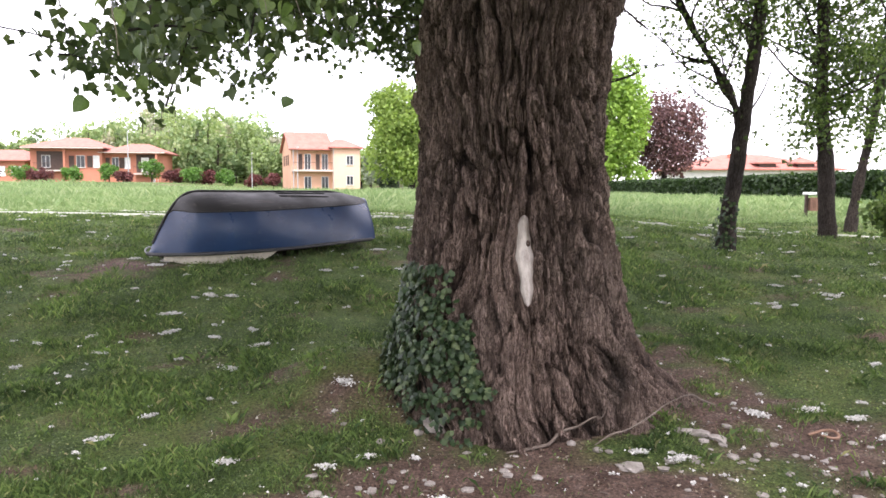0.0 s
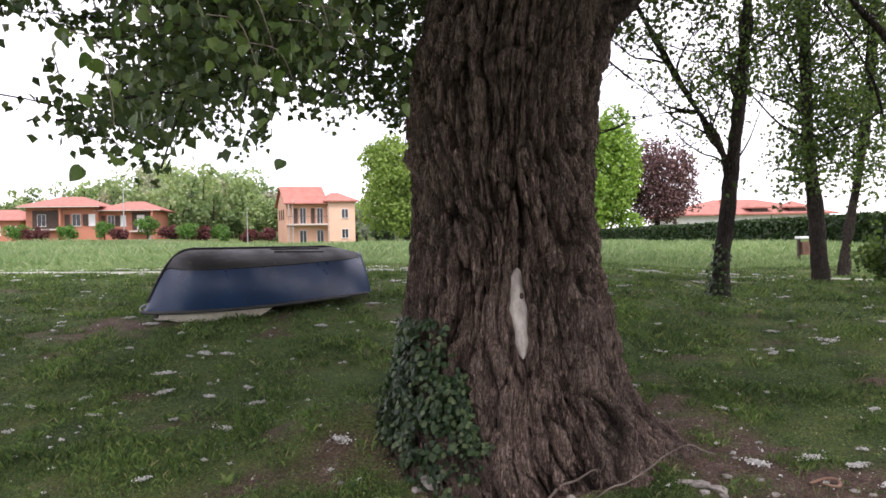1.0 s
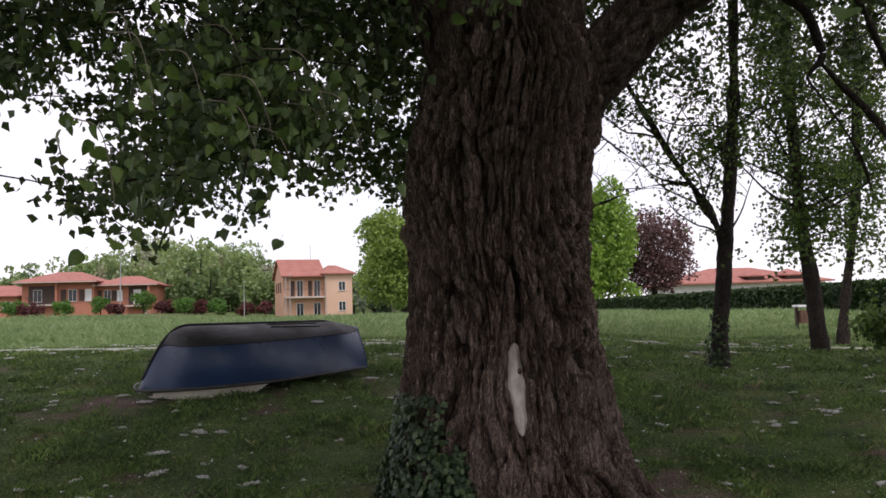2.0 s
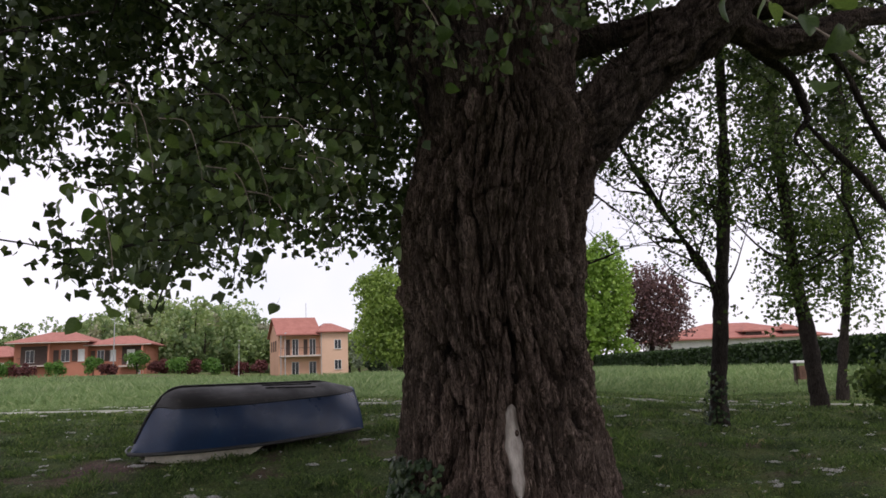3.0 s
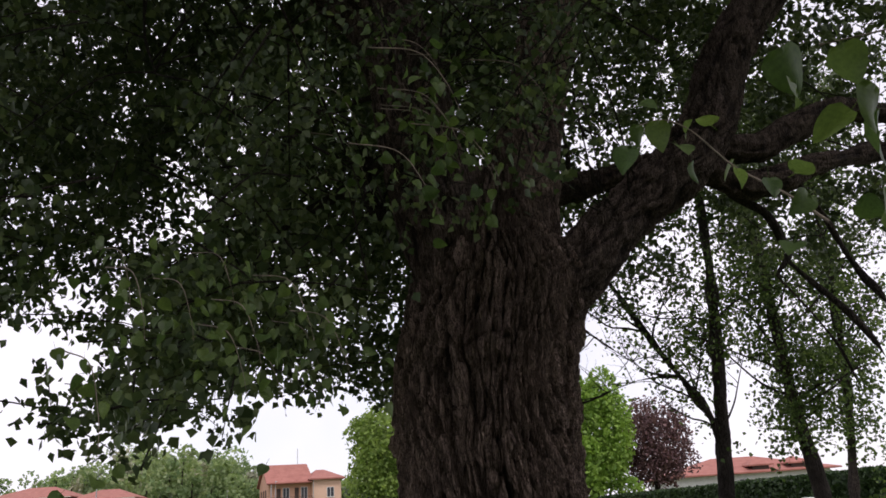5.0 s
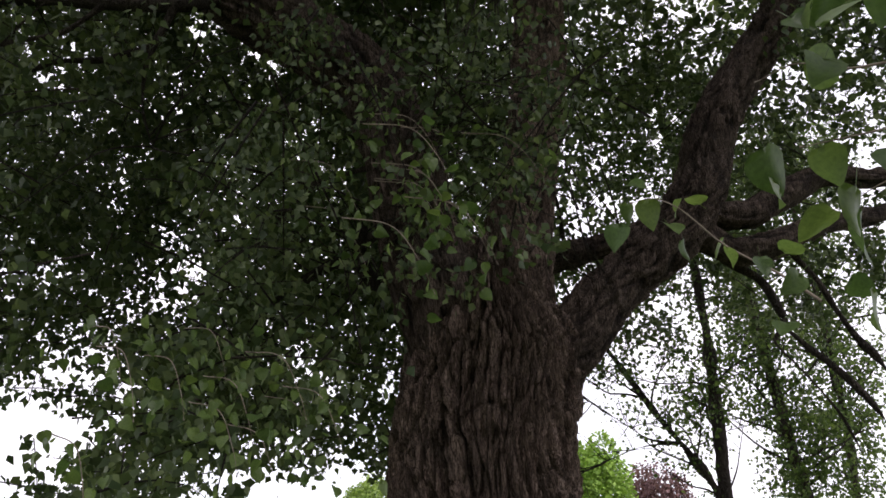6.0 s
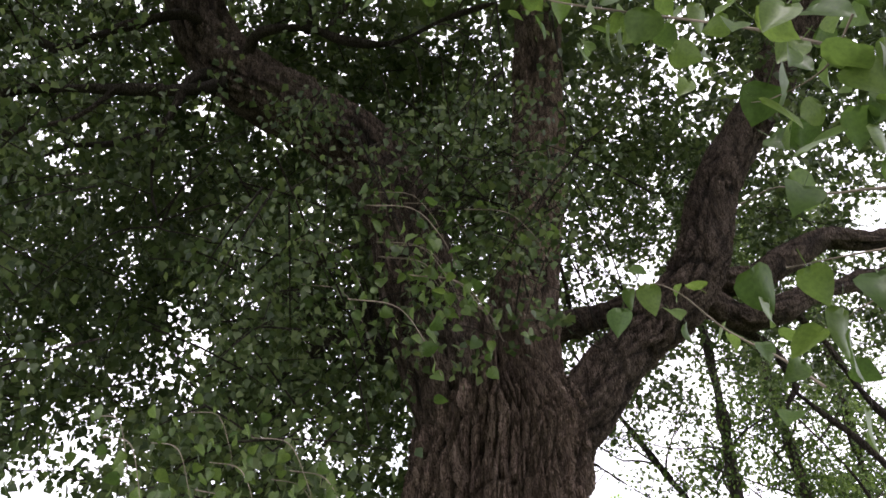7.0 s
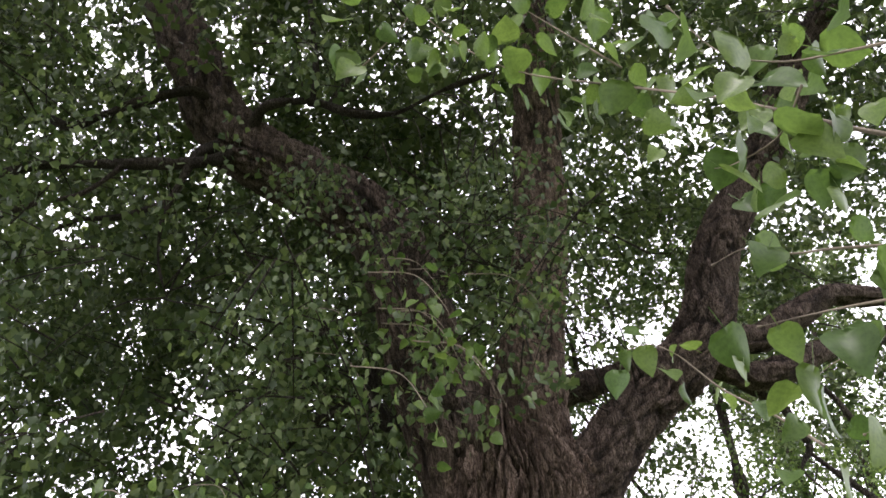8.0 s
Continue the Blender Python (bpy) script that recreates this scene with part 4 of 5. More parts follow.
# ---------------------------------------------------------------- upturned rowing boat
def rowing_boat(m):
    """Lies keel up; bow at the local origin, stern along +x, up is +z."""
    boat = tagged(place(new("rowing_boat"), None, m), "upturned blue rowing boat with black bottom on the grass", "boat")
    L, S = 2.64, 61
    s = np.linspace(0, 1, S)
    beam = 0.60 * np.sin(np.clip(s / 0.62, 0, 1) * math.pi / 2) ** 0.62 * (1 - 0.10 * np.clip((s - 0.6) / 0.4, 0, 1))
    gun = 0.06 + 0.02 * s + 0.02 * s * s
    q = (s / 0.14) ** 0.9
    keel = 0.06 + 0.70 * (np.minimum(q, 1) - 0.085 * np.exp(-((q - 1) / 0.24) ** 2)) - 0.10 * np.clip((s - 0.15) / 0.85, 0, 1) - 0.08 * np.clip((s - 0.87) / 0.13, 0, 1) ** 1.3
    chine = np.minimum(0.545 - 0.015 * s, keel)

    def section(k, side, grow=0.0):
        b, g, h, c = beam[k] + grow, gun[k], keel[k] + grow * 0.6, chine[k] + grow * 0.3
        bc = max(b, 0.0) * min(0.95, max(0.0, (keel[k] - chine[k]) / 0.2))
        return [(side * (b + (bc - b) * t + 0.03 * math.sin(t * math.pi)), g + (c - g) * t) for t in np.linspace(0, 1, 7)] + [(side * bc * (1 - t ** 1.35), c + (h - c) * math.sin(t * math.pi / 2)) for t in np.linspace(0.10, 1, 6)]

    rake = lambda k, z: s[k] * L + 0.22 * (z - gun[k]) * max(0.0, (s[k] - 0.8) / 0.2)

    def skin(side, i0, i1, grow=0.0):
        v = np.array([[(rake(k, z), y, z) for y, z in section(k, side, grow)[i0:i1]] for k in range(S)])
        f = grid_faces(S, i1 - i0, False)
        return v.reshape(-1, 3), f if side < 0 else f[:, ::-1]

    part("hull", np_mesh("hull", *join(skin(-1, 0, 7), skin(1, 0, 7)), True), M_BLUE, boat, "scuffed blue topsides", m)
    part("bottom", np_mesh("bottom", *join(skin(-1, 6, 13), skin(1, 6, 13)), True), M_TAR, boat, "worn black bottom paint", m)
    part("lining", np_mesh("lining", *join(skin(-1, 0, 13, -0.02), skin(1, 0, 13, -0.02)), True), M_CREAM, boat, "", m)
    bm = bmesh.new()
    prof = section(S - 1, -1)
    ring = [bm.verts.new((rake(S - 1, z), y, z)) for y, z in prof] + [bm.verts.new((rake(S - 1, z), -y, z)) for y, z in prof[-2::-1]]
    bmesh.ops.extrude_face_region(bm, geom=[bm.faces.new(ring)])
    bm.verts.ensure_lookup_table()
    for v in bm.verts[len(ring):]:
        v.co.x += 0.025
    part("transom", bm, M_BLUE, boat, "", m)
    for side in (-1, 1):
        edge = [(rake(k, gun[k]) - (0.02 if k == 0 else 0), side * (beam[k] + 0.012), gun[k] - 0.004) for k in range(0, S, 2)]
        part("gunwale", np_mesh("gunwale", *tube(edge, [0.021] * len(edge), 8, 60), True), M_RUBBER, boat, "black rubber rubbing strip", m)
        wale = [(rake(k, chine[k]), side * (section(k, 1)[6][0] + 0.004), chine[k]) for k in range(3, S, 3)]
        part("strake", np_mesh("strake", *tube(wale, [0.008] * len(wale), 6, 50), True), M_TAR, boat, "", m)
    part("keel", np_mesh("keel", *tube([(s[k] * L, 0, keel[k] + 0.006) for k in range(1, S, 3)], [0.018] * 20, 6, 60), True), M_TAR, boat, "", m)
    for dy in (-0.14, -0.26, 0.2):
        line = []
        for k in range(34, 52, 3):
            prof = np.array(section(k, -1 if dy < 0 else 1)[6:])
            o = np.argsort(np.abs(prof[:, 0]))
            line.append((s[k] * L, dy, float(np.interp(abs(dy), np.abs(prof[o, 0]), prof[o, 1])) + 0.006))
        part("runner", np_mesh("runner", *tube(line, [0.007] * len(line), 6, 24), True), M_TAR, boat, "", m)
    # cream foredeck that hangs below the rail
    bm = bmesh.new()
    ks = range(3, 33)
    rows = []
    for k in ks:
        dip = 0.145 * min(1, (32 - k) / 6.0) * (0.35 + 0.65 * min(1, k / 10))
        b = beam[k] - 0.035
        rows.append([bm.verts.new((s[k] * L, y, z)) for y, z in ((-b, gun[k]), (-b * 0.985, gun[k] - dip), (b * 0.985, gun[k] - dip), (b, gun[k]))])
    for a, b in zip(rows, rows[1:]):
        for j in range(3):
            bm.faces.new((a[j], a[j + 1], b[j + 1], b[j]))
    part("foredeck", bm, M_CREAM, boat, "cream foredeck and coaming", m)
    rope = [(-0.01, 0.03, 0.05), (-0.03, 0.06, 0.09), (0.02, 0.10, 0.12), (0.08, 0.14, 0.09), (0.14, 0.19, 0.02)]
    part("mooring_line", np_mesh("mooring_line", *tube(rope, [0.011] * 5, 6, 24), True), M_STEEL, boat, "", m)
    return boat


bz = float(ground_z(np.array([-2.6]), np.array([9.1]))[0])
rowing_boat(pose(-3.40, 8.62, bz + 0.025, 3, -2.2, 33.0))


# ---------------------------------------------------------------- neighbouring trees
def grow(start, way, length, radius, level, rng, tubes, tips, up=0.15, kids=(5, 5, 4), wander=0.18):
    """A limb with its side limbs, down to twigs; gathers tubes and twig ends."""
    n = 5
    pts, d, p = [np.array(start, float)], np.array(way, float), np.array(start, float)
    for k in range(n):
        d = d + rng.normal(0, wander, 3) + (0, 0, up * 0.3)
        d /= np.linalg.norm(d)
        p = p + d * length / n
        pts.append(p.copy())
    tubes.append((level, tube(pts, [radius * (1 - 0.75 * k / n) for k in range(n + 1)], (10, 6, 4, 3)[min(level, 3)], (24, 12, 7, 5)[min(level, 3)])))
    if level >= 2:
        tips.append(np.array(pts[2:]))
    if level < len(kids):
        c = spline(pts, 20)
        for k in range(kids[level]):
            i = int(rng.uniform(5, 19))
            a = rng.uniform(0, 2 * math.pi)
            side = np.array([math.cos(a), math.sin(a), rng.uniform(-0.1, 0.6)])
            w = side + d * 0.5
            grow(c[i], w / np.linalg.norm(w), length * rng.uniform(0.32, 0.55), radius * 0.4, level + 1, rng, tubes, tips, up, kids, wander)


def slim_tree(base, stems, label, seed, per, size, kids=(6, 5, 3), leafy=1.0, name="robinia_tree", low=13, shaggy=(), twig_r=0.024):
    rng = np.random.default_rng(seed)
    tr = thing(name, base, label, "tree", "trees on the bank")
    tubes, tips = [], []
    for pts, rad, limb_len in stems:
        c = spline(pts, 40)
        part("stem", np_mesh("stem", *tube(pts, rad, 20, 90, 0.02, seed, 0.02), True), M_BARK2, tr)
        if limb_len < 0.52:
            for k in range(13):
                i = int(rng.uniform(6, 39))
                w = unit(rng.normal(0, 1, (1, 3)) + (-0.6, 0, 0.3))[0]
                grow(c[i], w, limb_len * 1.5, 0.008, 2, rng, tubes, [], 0.1, kids)
            continue
        for k in range(kids[0] * 2):
            i = int(rng.uniform(low, 39))
            a = rng.uniform(0, 2 * math.pi)
            w = np.array([math.cos(a), math.sin(a), rng.uniform(0.1, 0.8)])
            grow(c[i], w / np.linalg.norm(w), limb_len * rng.uniform(0.5, 1), twig_r, 1, rng, tubes, tips, 0.15, kids)
    tagged(part("twig_mass", np_mesh("twig_mass", *join(*[t for _, t in tubes]), True), M_BARK2, tr), kind="stuff")
    tp = np.concatenate(tips)
    tp = tp[rng.uniform(0, 1, len(tp)) < leafy]
    c = np.repeat(tp, per, 0) + rng.normal(0, 0.13, (len(tp) * per, 3))
    # short shoots straight from the stem
    for which, count, wide in shaggy:
        sc = spline(stems[which][0], 60)[19:]
        at = sc[rng.integers(0, len(sc), count // 9)] + rng.normal(0, wide * 0.45, (count // 9, 3))
        c = np.concatenate([c, np.repeat(at, 17, 0) + rng.normal(0, 0.085, (count // 9 * 17, 3))])
    tagged(part("crown", np_mesh("crown", *leaf_cloud(c, rng.uniform(0.7, 1.3, len(c)) * size, 0.5, rng=rng)), M_LEAF2, tr), kind="stuff")
    return tr


def gz(x, y):
    return float(ground_z(np.array([x]), np.array([y]))[0])


b2 = gz(3.8, 10)
slim_tree((3.8, 10, b2), [
    ([(3.78, 10, b2 - 0.1), (3.80, 10, b2 + 0.35), (3.86, 10, 1.5), (3.92, 10, 2.0), (3.92, 10, 2.33), (3.85, 10, 2.64), (3.68, 10, 2.95), (3.48, 10, 3.28), (3.2, 10, 3.75), (2.9, 10, 4.3), (2.4, 9.9, 5.2), (1.9, 9.8, 6.3)], [0.15, 0.125, 0.112, 0.108, 0.072, 0.056, 0.05, 0.044, 0.036, 0.03, 0.02, 0.01], 1.7),
    ([(3.93, 10, 2.1), (4.0, 10.02, 2.6), (4.08, 10.05, 3.1), (4.18, 10.1, 3.9), (4.3, 10.2, 4.8), (4.42, 10.3, 6.5), (4.5, 10.4, 8.4), (4.5, 10.4, 10)], [0.10, 0.10, 0.095, 0.085, 0.07, 0.055, 0.04, 0.02], 1.6),
    ([(3.46, 10, 3.2), (3.1, 9.95, 3.28), (2.7, 9.9, 3.56), (2.4, 9.9, 3.8), (2.0, 9.8, 4.1)], [0.032, 0.024, 0.016, 0.01, 0.004], 0.5),
    ([(3.5, 10, 3.2), (3.05, 10.05, 3.2), (2.6, 10.1, 3.08), (2.2, 10.1, 2.95), (1.7, 10.1, 3.0)], [0.028, 0.02, 0.014, 0.009, 0.004], 0.5),
], "forked young tree with dark bark and thin foliage", 11, 8, 0.055, (7, 5, 3), 0.19, shaggy=((1, 1300, 0.5), (0, 120, 0.3)), twig_r=0.017)
b3 = gz(6.1, 12)
slim_tree((6.1, 12, b3), [([(6.18, 12, b3 - 0.1), (6.13, 12, b3 + 0.8), (6.0, 12, 3.0), (5.95, 12, 5.0), (5.95, 12, 7.5), (6.0, 12, 10.5)], [0.15, 0.112, 0.095, 0.08, 0.06, 0.03], 2.0)], "slender leafy tree with a straight ivy-grown stem", 12, 9, 0.066, (11, 5, 3), 0.42, low=9, shaggy=((0, 4300, 0.62),))
b4 = gz(7.3, 13.4)
slim_tree((7.3, 13.4, b4), [([(7.3, 13.4, b4 - 0.1), (7.4, 13.4, b4 + 0.8), (7.7, 13.4, 3.2), (7.9, 13.4, 5.2), (8.0, 13.4, 8.0), (8.2, 13.4, 10)], [0.12, 0.085, 0.075, 0.06, 0.04, 0.02], 2.0)], "slender leaning tree with loose leafy boughs", 13, 9, 0.068, (11, 5, 3), 0.45, low=9, shaggy=((0, 3900, 0.65),))
b5 = gz(6.7, 10.4)
slim_tree((6.7, 10.4, b5), [([(6.7, 10.4, b5 - 0.05), (6.68, 10.4, b5 + 0.18), (6.55, 10.4, b5 + 0.32), (6.35, 10.4, b5 + 0.4)], [0.025, 0.02, 0.014, 0.005], 0.55)], "leafy sapling in the rough grass", 14, 5, 0.08, (5, 4, 2), 0.8, "sapling")


# ivy round the forked tree's foot
n = 170
fz, fa = 0.75 * RNG.uniform(0, 1, n) ** 1.5, RNG.uniform(-math.pi, math.pi, n)
fa = -2.7 + 0.38 * fa
fn = np.stack([np.cos(fa), np.sin(fa), 0.3 + 0 * fa], 1)
fr = np.interp(fz, [0, 0.5, 0.8], [0.17, 0.135, 0.125]) + RNG.uniform(0, 0.06, n)
fc = np.stack([3.80 + 0.08 * fz + fr * fn[:, 0], 10 + fr * fn[:, 1], b2 + fz], 1)
ivy2 = thing("ivy", (3.8, 10, b2), "small ivy round the foot of the forked tree", "ivy")
tagged(part("leaves", np_mesh("ivy_leaves", *leaves_on(fc, fn, RNG.uniform(0.03, 0.06, n))), M_IVY, ivy2), kind="stuff")


def lumpy_points(rng, n, centre, radii, lobes, lobe_r):
    """Places on the skins of many lobes that fill an ellipsoid."""
    d = unit(rng.normal(0, 1, (lobes, 3))) * rng.uniform(0.45, 1.0, (lobes, 1))
    lc = np.array(centre) + d * np.array(radii)
    k = rng.integers(0, lobes, n)
    q = unit(rng.normal(0, 1, (n, 3)) + (0, 0, 0.25)) * rng.uniform(0.6, 1.05, (n, 1)) * lobe_r * rng.uniform(0.6, 1.2, lobes)[k][:, None]
    return lc[k] + q


def round_tree(name, base, height, radius, mat, label, seed, n=7000, size=0.26, lift=0.25, lobes=45, group="", cone=0.0):
    rng = np.random.default_rng(seed)
    x, y = base
    z = gz(x, y)
    tr = thing(name, (x, y, z), label, "tree" if height > 4 else "shrub", group)
    part("trunk", np_mesh("trunk", *tube([(x, y, z - 0.2), (x + 0.05, y, z + height * 0.25), (x, y, z + height * 0.6), (x + 0.1, y, z + height * 0.9)], [height * 0.03, height * 0.024, height * 0.014, 0.02], 9, 16), True), M_BARK2, tr)
    mid = z + height * (lift + 1) / 2
    p = lumpy_points(rng, n, (x, y, mid), (radius * 0.8, radius * 0.8, height * (1 - lift) / 2 * 0.86), lobes, radius * 0.36)
    if cone:
        k = np.clip((p[:, 2] - z) / height, 0, 1)
        p[:, :2] = (x, y) + (p[:, :2] - (x, y)) * (1 - cone * k)[:, None]
    p[:, 2] = np.maximum(p[:, 2], z + 0.05)
    tagged(part("crown", np_mesh("crown", *far_leaf_cloud(p, rng.uniform(0.6, 1.4, n) * size, rng)), mat, tr), kind="stuff")
    return tr


round_tree("maple_tree", (-2.6, 62), 10.4, 3.9, M_MAPLE, "bright green maple with a full crown at the meadow's end", 31, 17000, 0.27, 0.0)
round_tree("maple_tree", (15.5, 73), 13.2, 6.0, M_BRIGHT, "tall bright green maple behind the clipped hedge", 32, 20000, 0.35, -0.12, cone=0.3)
round_tree("plum_tree", (22.6, 77), 11.0, 4.9, M_PURPLE, "round purple-leaved plum tree behind the hedge", 33, 12000, 0.27, 0.0)
round_tree("cypress", (-8.9, 92), 6.2, 1.7, M_SILVER, "silvery grey bushy conifer beside the apricot house", 34, 4000, 0.25, 0.02, 25, "", 0.6)
round_tree("cypress", (-6.9, 95), 7.2, 2.2, M_DARK, "dark conifer with drooping boughs beside the house", 35, 5000, 0.27, 0.02, 25, "", 0.6)
round_tree("cypress", (-6.0, 88), 4.0, 1.6, M_DARK, "low dark evergreen at the meadow's end", 36, 3000, 0.25, 0.02, 18, "", 0.3)
SHRUBS = [(-55.5, 3.0, 1.7, 0), (-51.5, 3.3, 1.5, 1), (-46.9, 3.9, 1.5, 1), (-43.8, 2.6, 1.4, 0), (-40.5, 4.3, 1.5, 1), (-37.6, 3.2, 1.5, 0), (-34.5, 3.4, 1.6, 1), (-32.6, 2.8, 1.5, 0), (-26.8, 2.4, 1.2, 0), (-23.4, 2.6, 1.0, 0), (-58.2, 3.6, 1.8, 1), (-30.3, 3.0, 1.6, 1), (-62.5, 3.3, 1.5, 0)]
for k, (x, h, r, green) in enumerate(SHRUBS):
    round_tree("shrub", (x * 0.93, 96 + (k % 3)), max(1.5, h * 0.95 - 1.15 * float(sstep(-14, -38, x))), r * 1.08, M_SHRUB if green else M_RED, "rounded green shrub before the houses" if green else "dark red-leaved shrub before the houses", 40 + k, 1700, 0.22, 0.05, 16, "garden shrubs")

# far woods on the rise behind the houses
rng = np.random.default_rng(5)
wood, stems = [[], [], []], []
TOPS = ([-110, -65, -48, -44, -41, -37, -32, -28.6, -25, -18, -12, 2], [8.2, 9.2, 11.4, 13.2, 15.8, 14.2, 14.4, 13.2, 11.0, 9.2, 7.6, 6.4])
for k in range(205):
    y = 118 + 70 * rng.uniform() ** 1.2
    x = rng.uniform(-0.66, -0.04) * y
    z = gz(x, y)
    top = 1.5 + (np.interp(x / y * 110, *TOPS) - 1.5) * y / 110 * rng.uniform(0.5, 1.04)
    h = max(top - z, 3.5)
    kind = int(rng.choice(3, p=[0.46, 0.38, 0.16]))
    r = min(h * rng.uniform(0.24, 0.38), 4.6) * (0.7 if kind == 2 else 1)
    n = 900 if kind < 2 else 420
    p = lumpy_points(rng, n, (x, y, z + h * 0.5), (r, r, h * 0.46), 16, r * 0.46)
    wood[kind].append(far_leaf_cloud(p, rng.uniform(0.5, 1.4, n) * 0.62, rng))
    stems.append(tube([(x, y, z - 0.3), (x, y, z + h * 0.5), (x + 0.3, y, z + h * 0.92)], [0.2, 0.14, 0.04], 5, 6))
woods = thing("far_woods", (-40, 150, gz(-40, 150)), "mixed spring woodland on the rise behind the houses", "woods", kind="stuff")
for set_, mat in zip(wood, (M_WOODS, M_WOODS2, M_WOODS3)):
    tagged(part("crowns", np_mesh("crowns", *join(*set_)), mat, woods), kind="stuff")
tagged(part("stems", np_mesh("stems", *join(*stems), True), M_BARK2, woods), kind="stuff")

# clipped hedge along the right side of the meadow
hy = np.linspace(20, 78, 500)
n = 30000
hp = np.stack([RNG.uniform(14.9, 16.0, n), RNG.uniform(18, 79, n) ** 1.0, RNG.uniform(0, 1.08, n)], 1)
face = RNG.uniform(0, 1, n)
hp[:, 0] = np.where(face < 0.55, 14.95 + RNG.normal(0, 0.05, n), hp[:, 0])
hp[:, 2] = np.where(face > 0.6, 1.05 + RNG.normal(0, 0.03, n), hp[:, 2])
hp[:, 2] += ground_z(hp[:, 0], hp[:, 1])
hedge = thing("hedge", (15.45, 48, 1.0), "long clipped dark green hedge along the meadow", "hedge")
tagged(part("leaves", np_mesh("hedge_leaves", *far_leaf_cloud(hp, RNG.uniform(0.1, 0.24, n))), M_HEDGE, hedge), kind="stuff")
part("core", one_box(15.0, 18, 0.9, 15.95, 79, 2.02, 0.05), M_HEDGE, hedge)


# ---------------------------------------------------------------- houses
def hip_roof(x0, y0, x1, y1, z, rise, over=0.6, inset=None, gable=False, thick=0.16):
    """A pitched roof with ridge along x, its eaves overhanging."""
    bm = bmesh.new()
    a, b, c, d = (x0 - over, y0 - over), (x1 + over, y0 - over), (x1 + over, y1 + over), (x0 - over, y1 + over)
    ym = (y0 + y1) / 2
    i = 0.0 if gable else (inset if inset is not None else (y1 - y0) / 2)
    lo = [bm.verts.new((*p, z)) for p in (a, b, c, d)]
    hi = [bm.verts.new((*p, z + thick)) for p in (a, b, c, d)]
    r0, r1 = bm.verts.new((x0 - over + i, ym, z + rise)), bm.verts.new((x1 + over - i, ym, z + rise))
    bm.faces.new(lo[::-1])
    for k in range(4):
        bm.faces.new((lo[k], lo[(k + 1) % 4], hi[(k + 1) % 4], hi[k]))
    bm.faces.new((hi[0], hi[1], r1, r0))
    bm.faces.new((hi[1], hi[2], r1))
    bm.faces.new((hi[2], hi[3], r0, r1))
    bm.faces.new((hi[3], hi[0], r0))
    return bm


def window(house, x, z, w, h, y, shutters=0, glazed=True, name="window"):
    """Frame, pane and, where there are any, open shutters, on a wall that faces -y."""
    bm = bmesh.new()
    for q in ((x - w / 2 - 0.05, x - w / 2), (x + w / 2, x + w / 2 + 0.05), (x - 0.025, x + 0.025)):
        box(bm, q[0], y - 0.07, z, q[1], y + 0.02, z + h)
    box(bm, x - w / 2 - 0.05, y - 0.07, z + h, x + w / 2 + 0.05, y + 0.02, z + h + 0.05)
    box(bm, x - w / 2 - 0.1, y - 0.12, z - 0.07, x + w / 2 + 0.1, y + 0.02, z)
    win = part(name, bm, M_WHITE, house)
    part("pane", one_box(x - w / 2, y - 0.03, z, x + w / 2, y - 0.01, z + h), M_GLASS if glazed else M_WHITE, win)
    for sgn in (-1, 1)[:shutters]:
        c = x + sgn * (w + 0.2)
        part("shutter", one_box(c - w / 3, y - 0.06, z, c + w / 3, y - 0.01, z + h), M_SHUTTER, win)


M_SLAB = plain("pale balcony concrete", (0.45, 0.38, 0.33), (0.58, 0.50, 0.44), 2, 0.8, 0.1, 0.004, None, 0.0, None, 0.3)


def gable_roof(x0, y0, x1, y1, z, rise, over, side, thick=0.14):
    """Two sloping slabs that meet at a ridge along x; side: overhang past the gable walls."""
    bm = bmesh.new()
    ym, drop = (y0 + y1) / 2, rise * over / ((y1 - y0) / 2)
    for ya in (y0 - over, y1 + over):
        low, high = [], []
        for x in (x0 - side, x1 + side):
            low.append((bm.verts.new((x, ya, z - drop)), bm.verts.new((x, ym, z + rise))))
            high.append((bm.verts.new((x, ya, z - drop + thick)), bm.verts.new((x, ym, z + rise + thick))))
        for a, b, c, d in ((low[0][0], low[1][0], low[1][1], low[0][1]), (high[0][0], high[1][0], high[1][1], high[0][1]), (low[0][0], low[1][0], high[1][0], high[0][0]), (low[0][0], low[0][1], high[0][1], high[0][0]), (low[1][0], low[1][1], high[1][1], high[1][0])):
            bm.faces.new((a, b, c, d))
    bmesh.ops.recalc_face_normals(bm, faces=bm.faces)
    return bm


def balcony(house, x0, x1, y, z, deep=1.1):
    part("balcony", one_box(x0, y - deep, z - 0.2, x1, y, z), M_SLAB, house)
    bm = bmesh.new()
    for x in np.arange(x0 + 0.05, x1, 0.22):
        box(bm, x - 0.012, y - deep + 0.03, z, x + 0.012, y - deep + 0.055, z + 0.95)
    box(bm, x0, y - deep + 0.02, z + 0.95, x1, y - deep + 0.07, z + 1.0)
    part("railing", bm, M_SHUTTER, house, "thin dark metal railing")


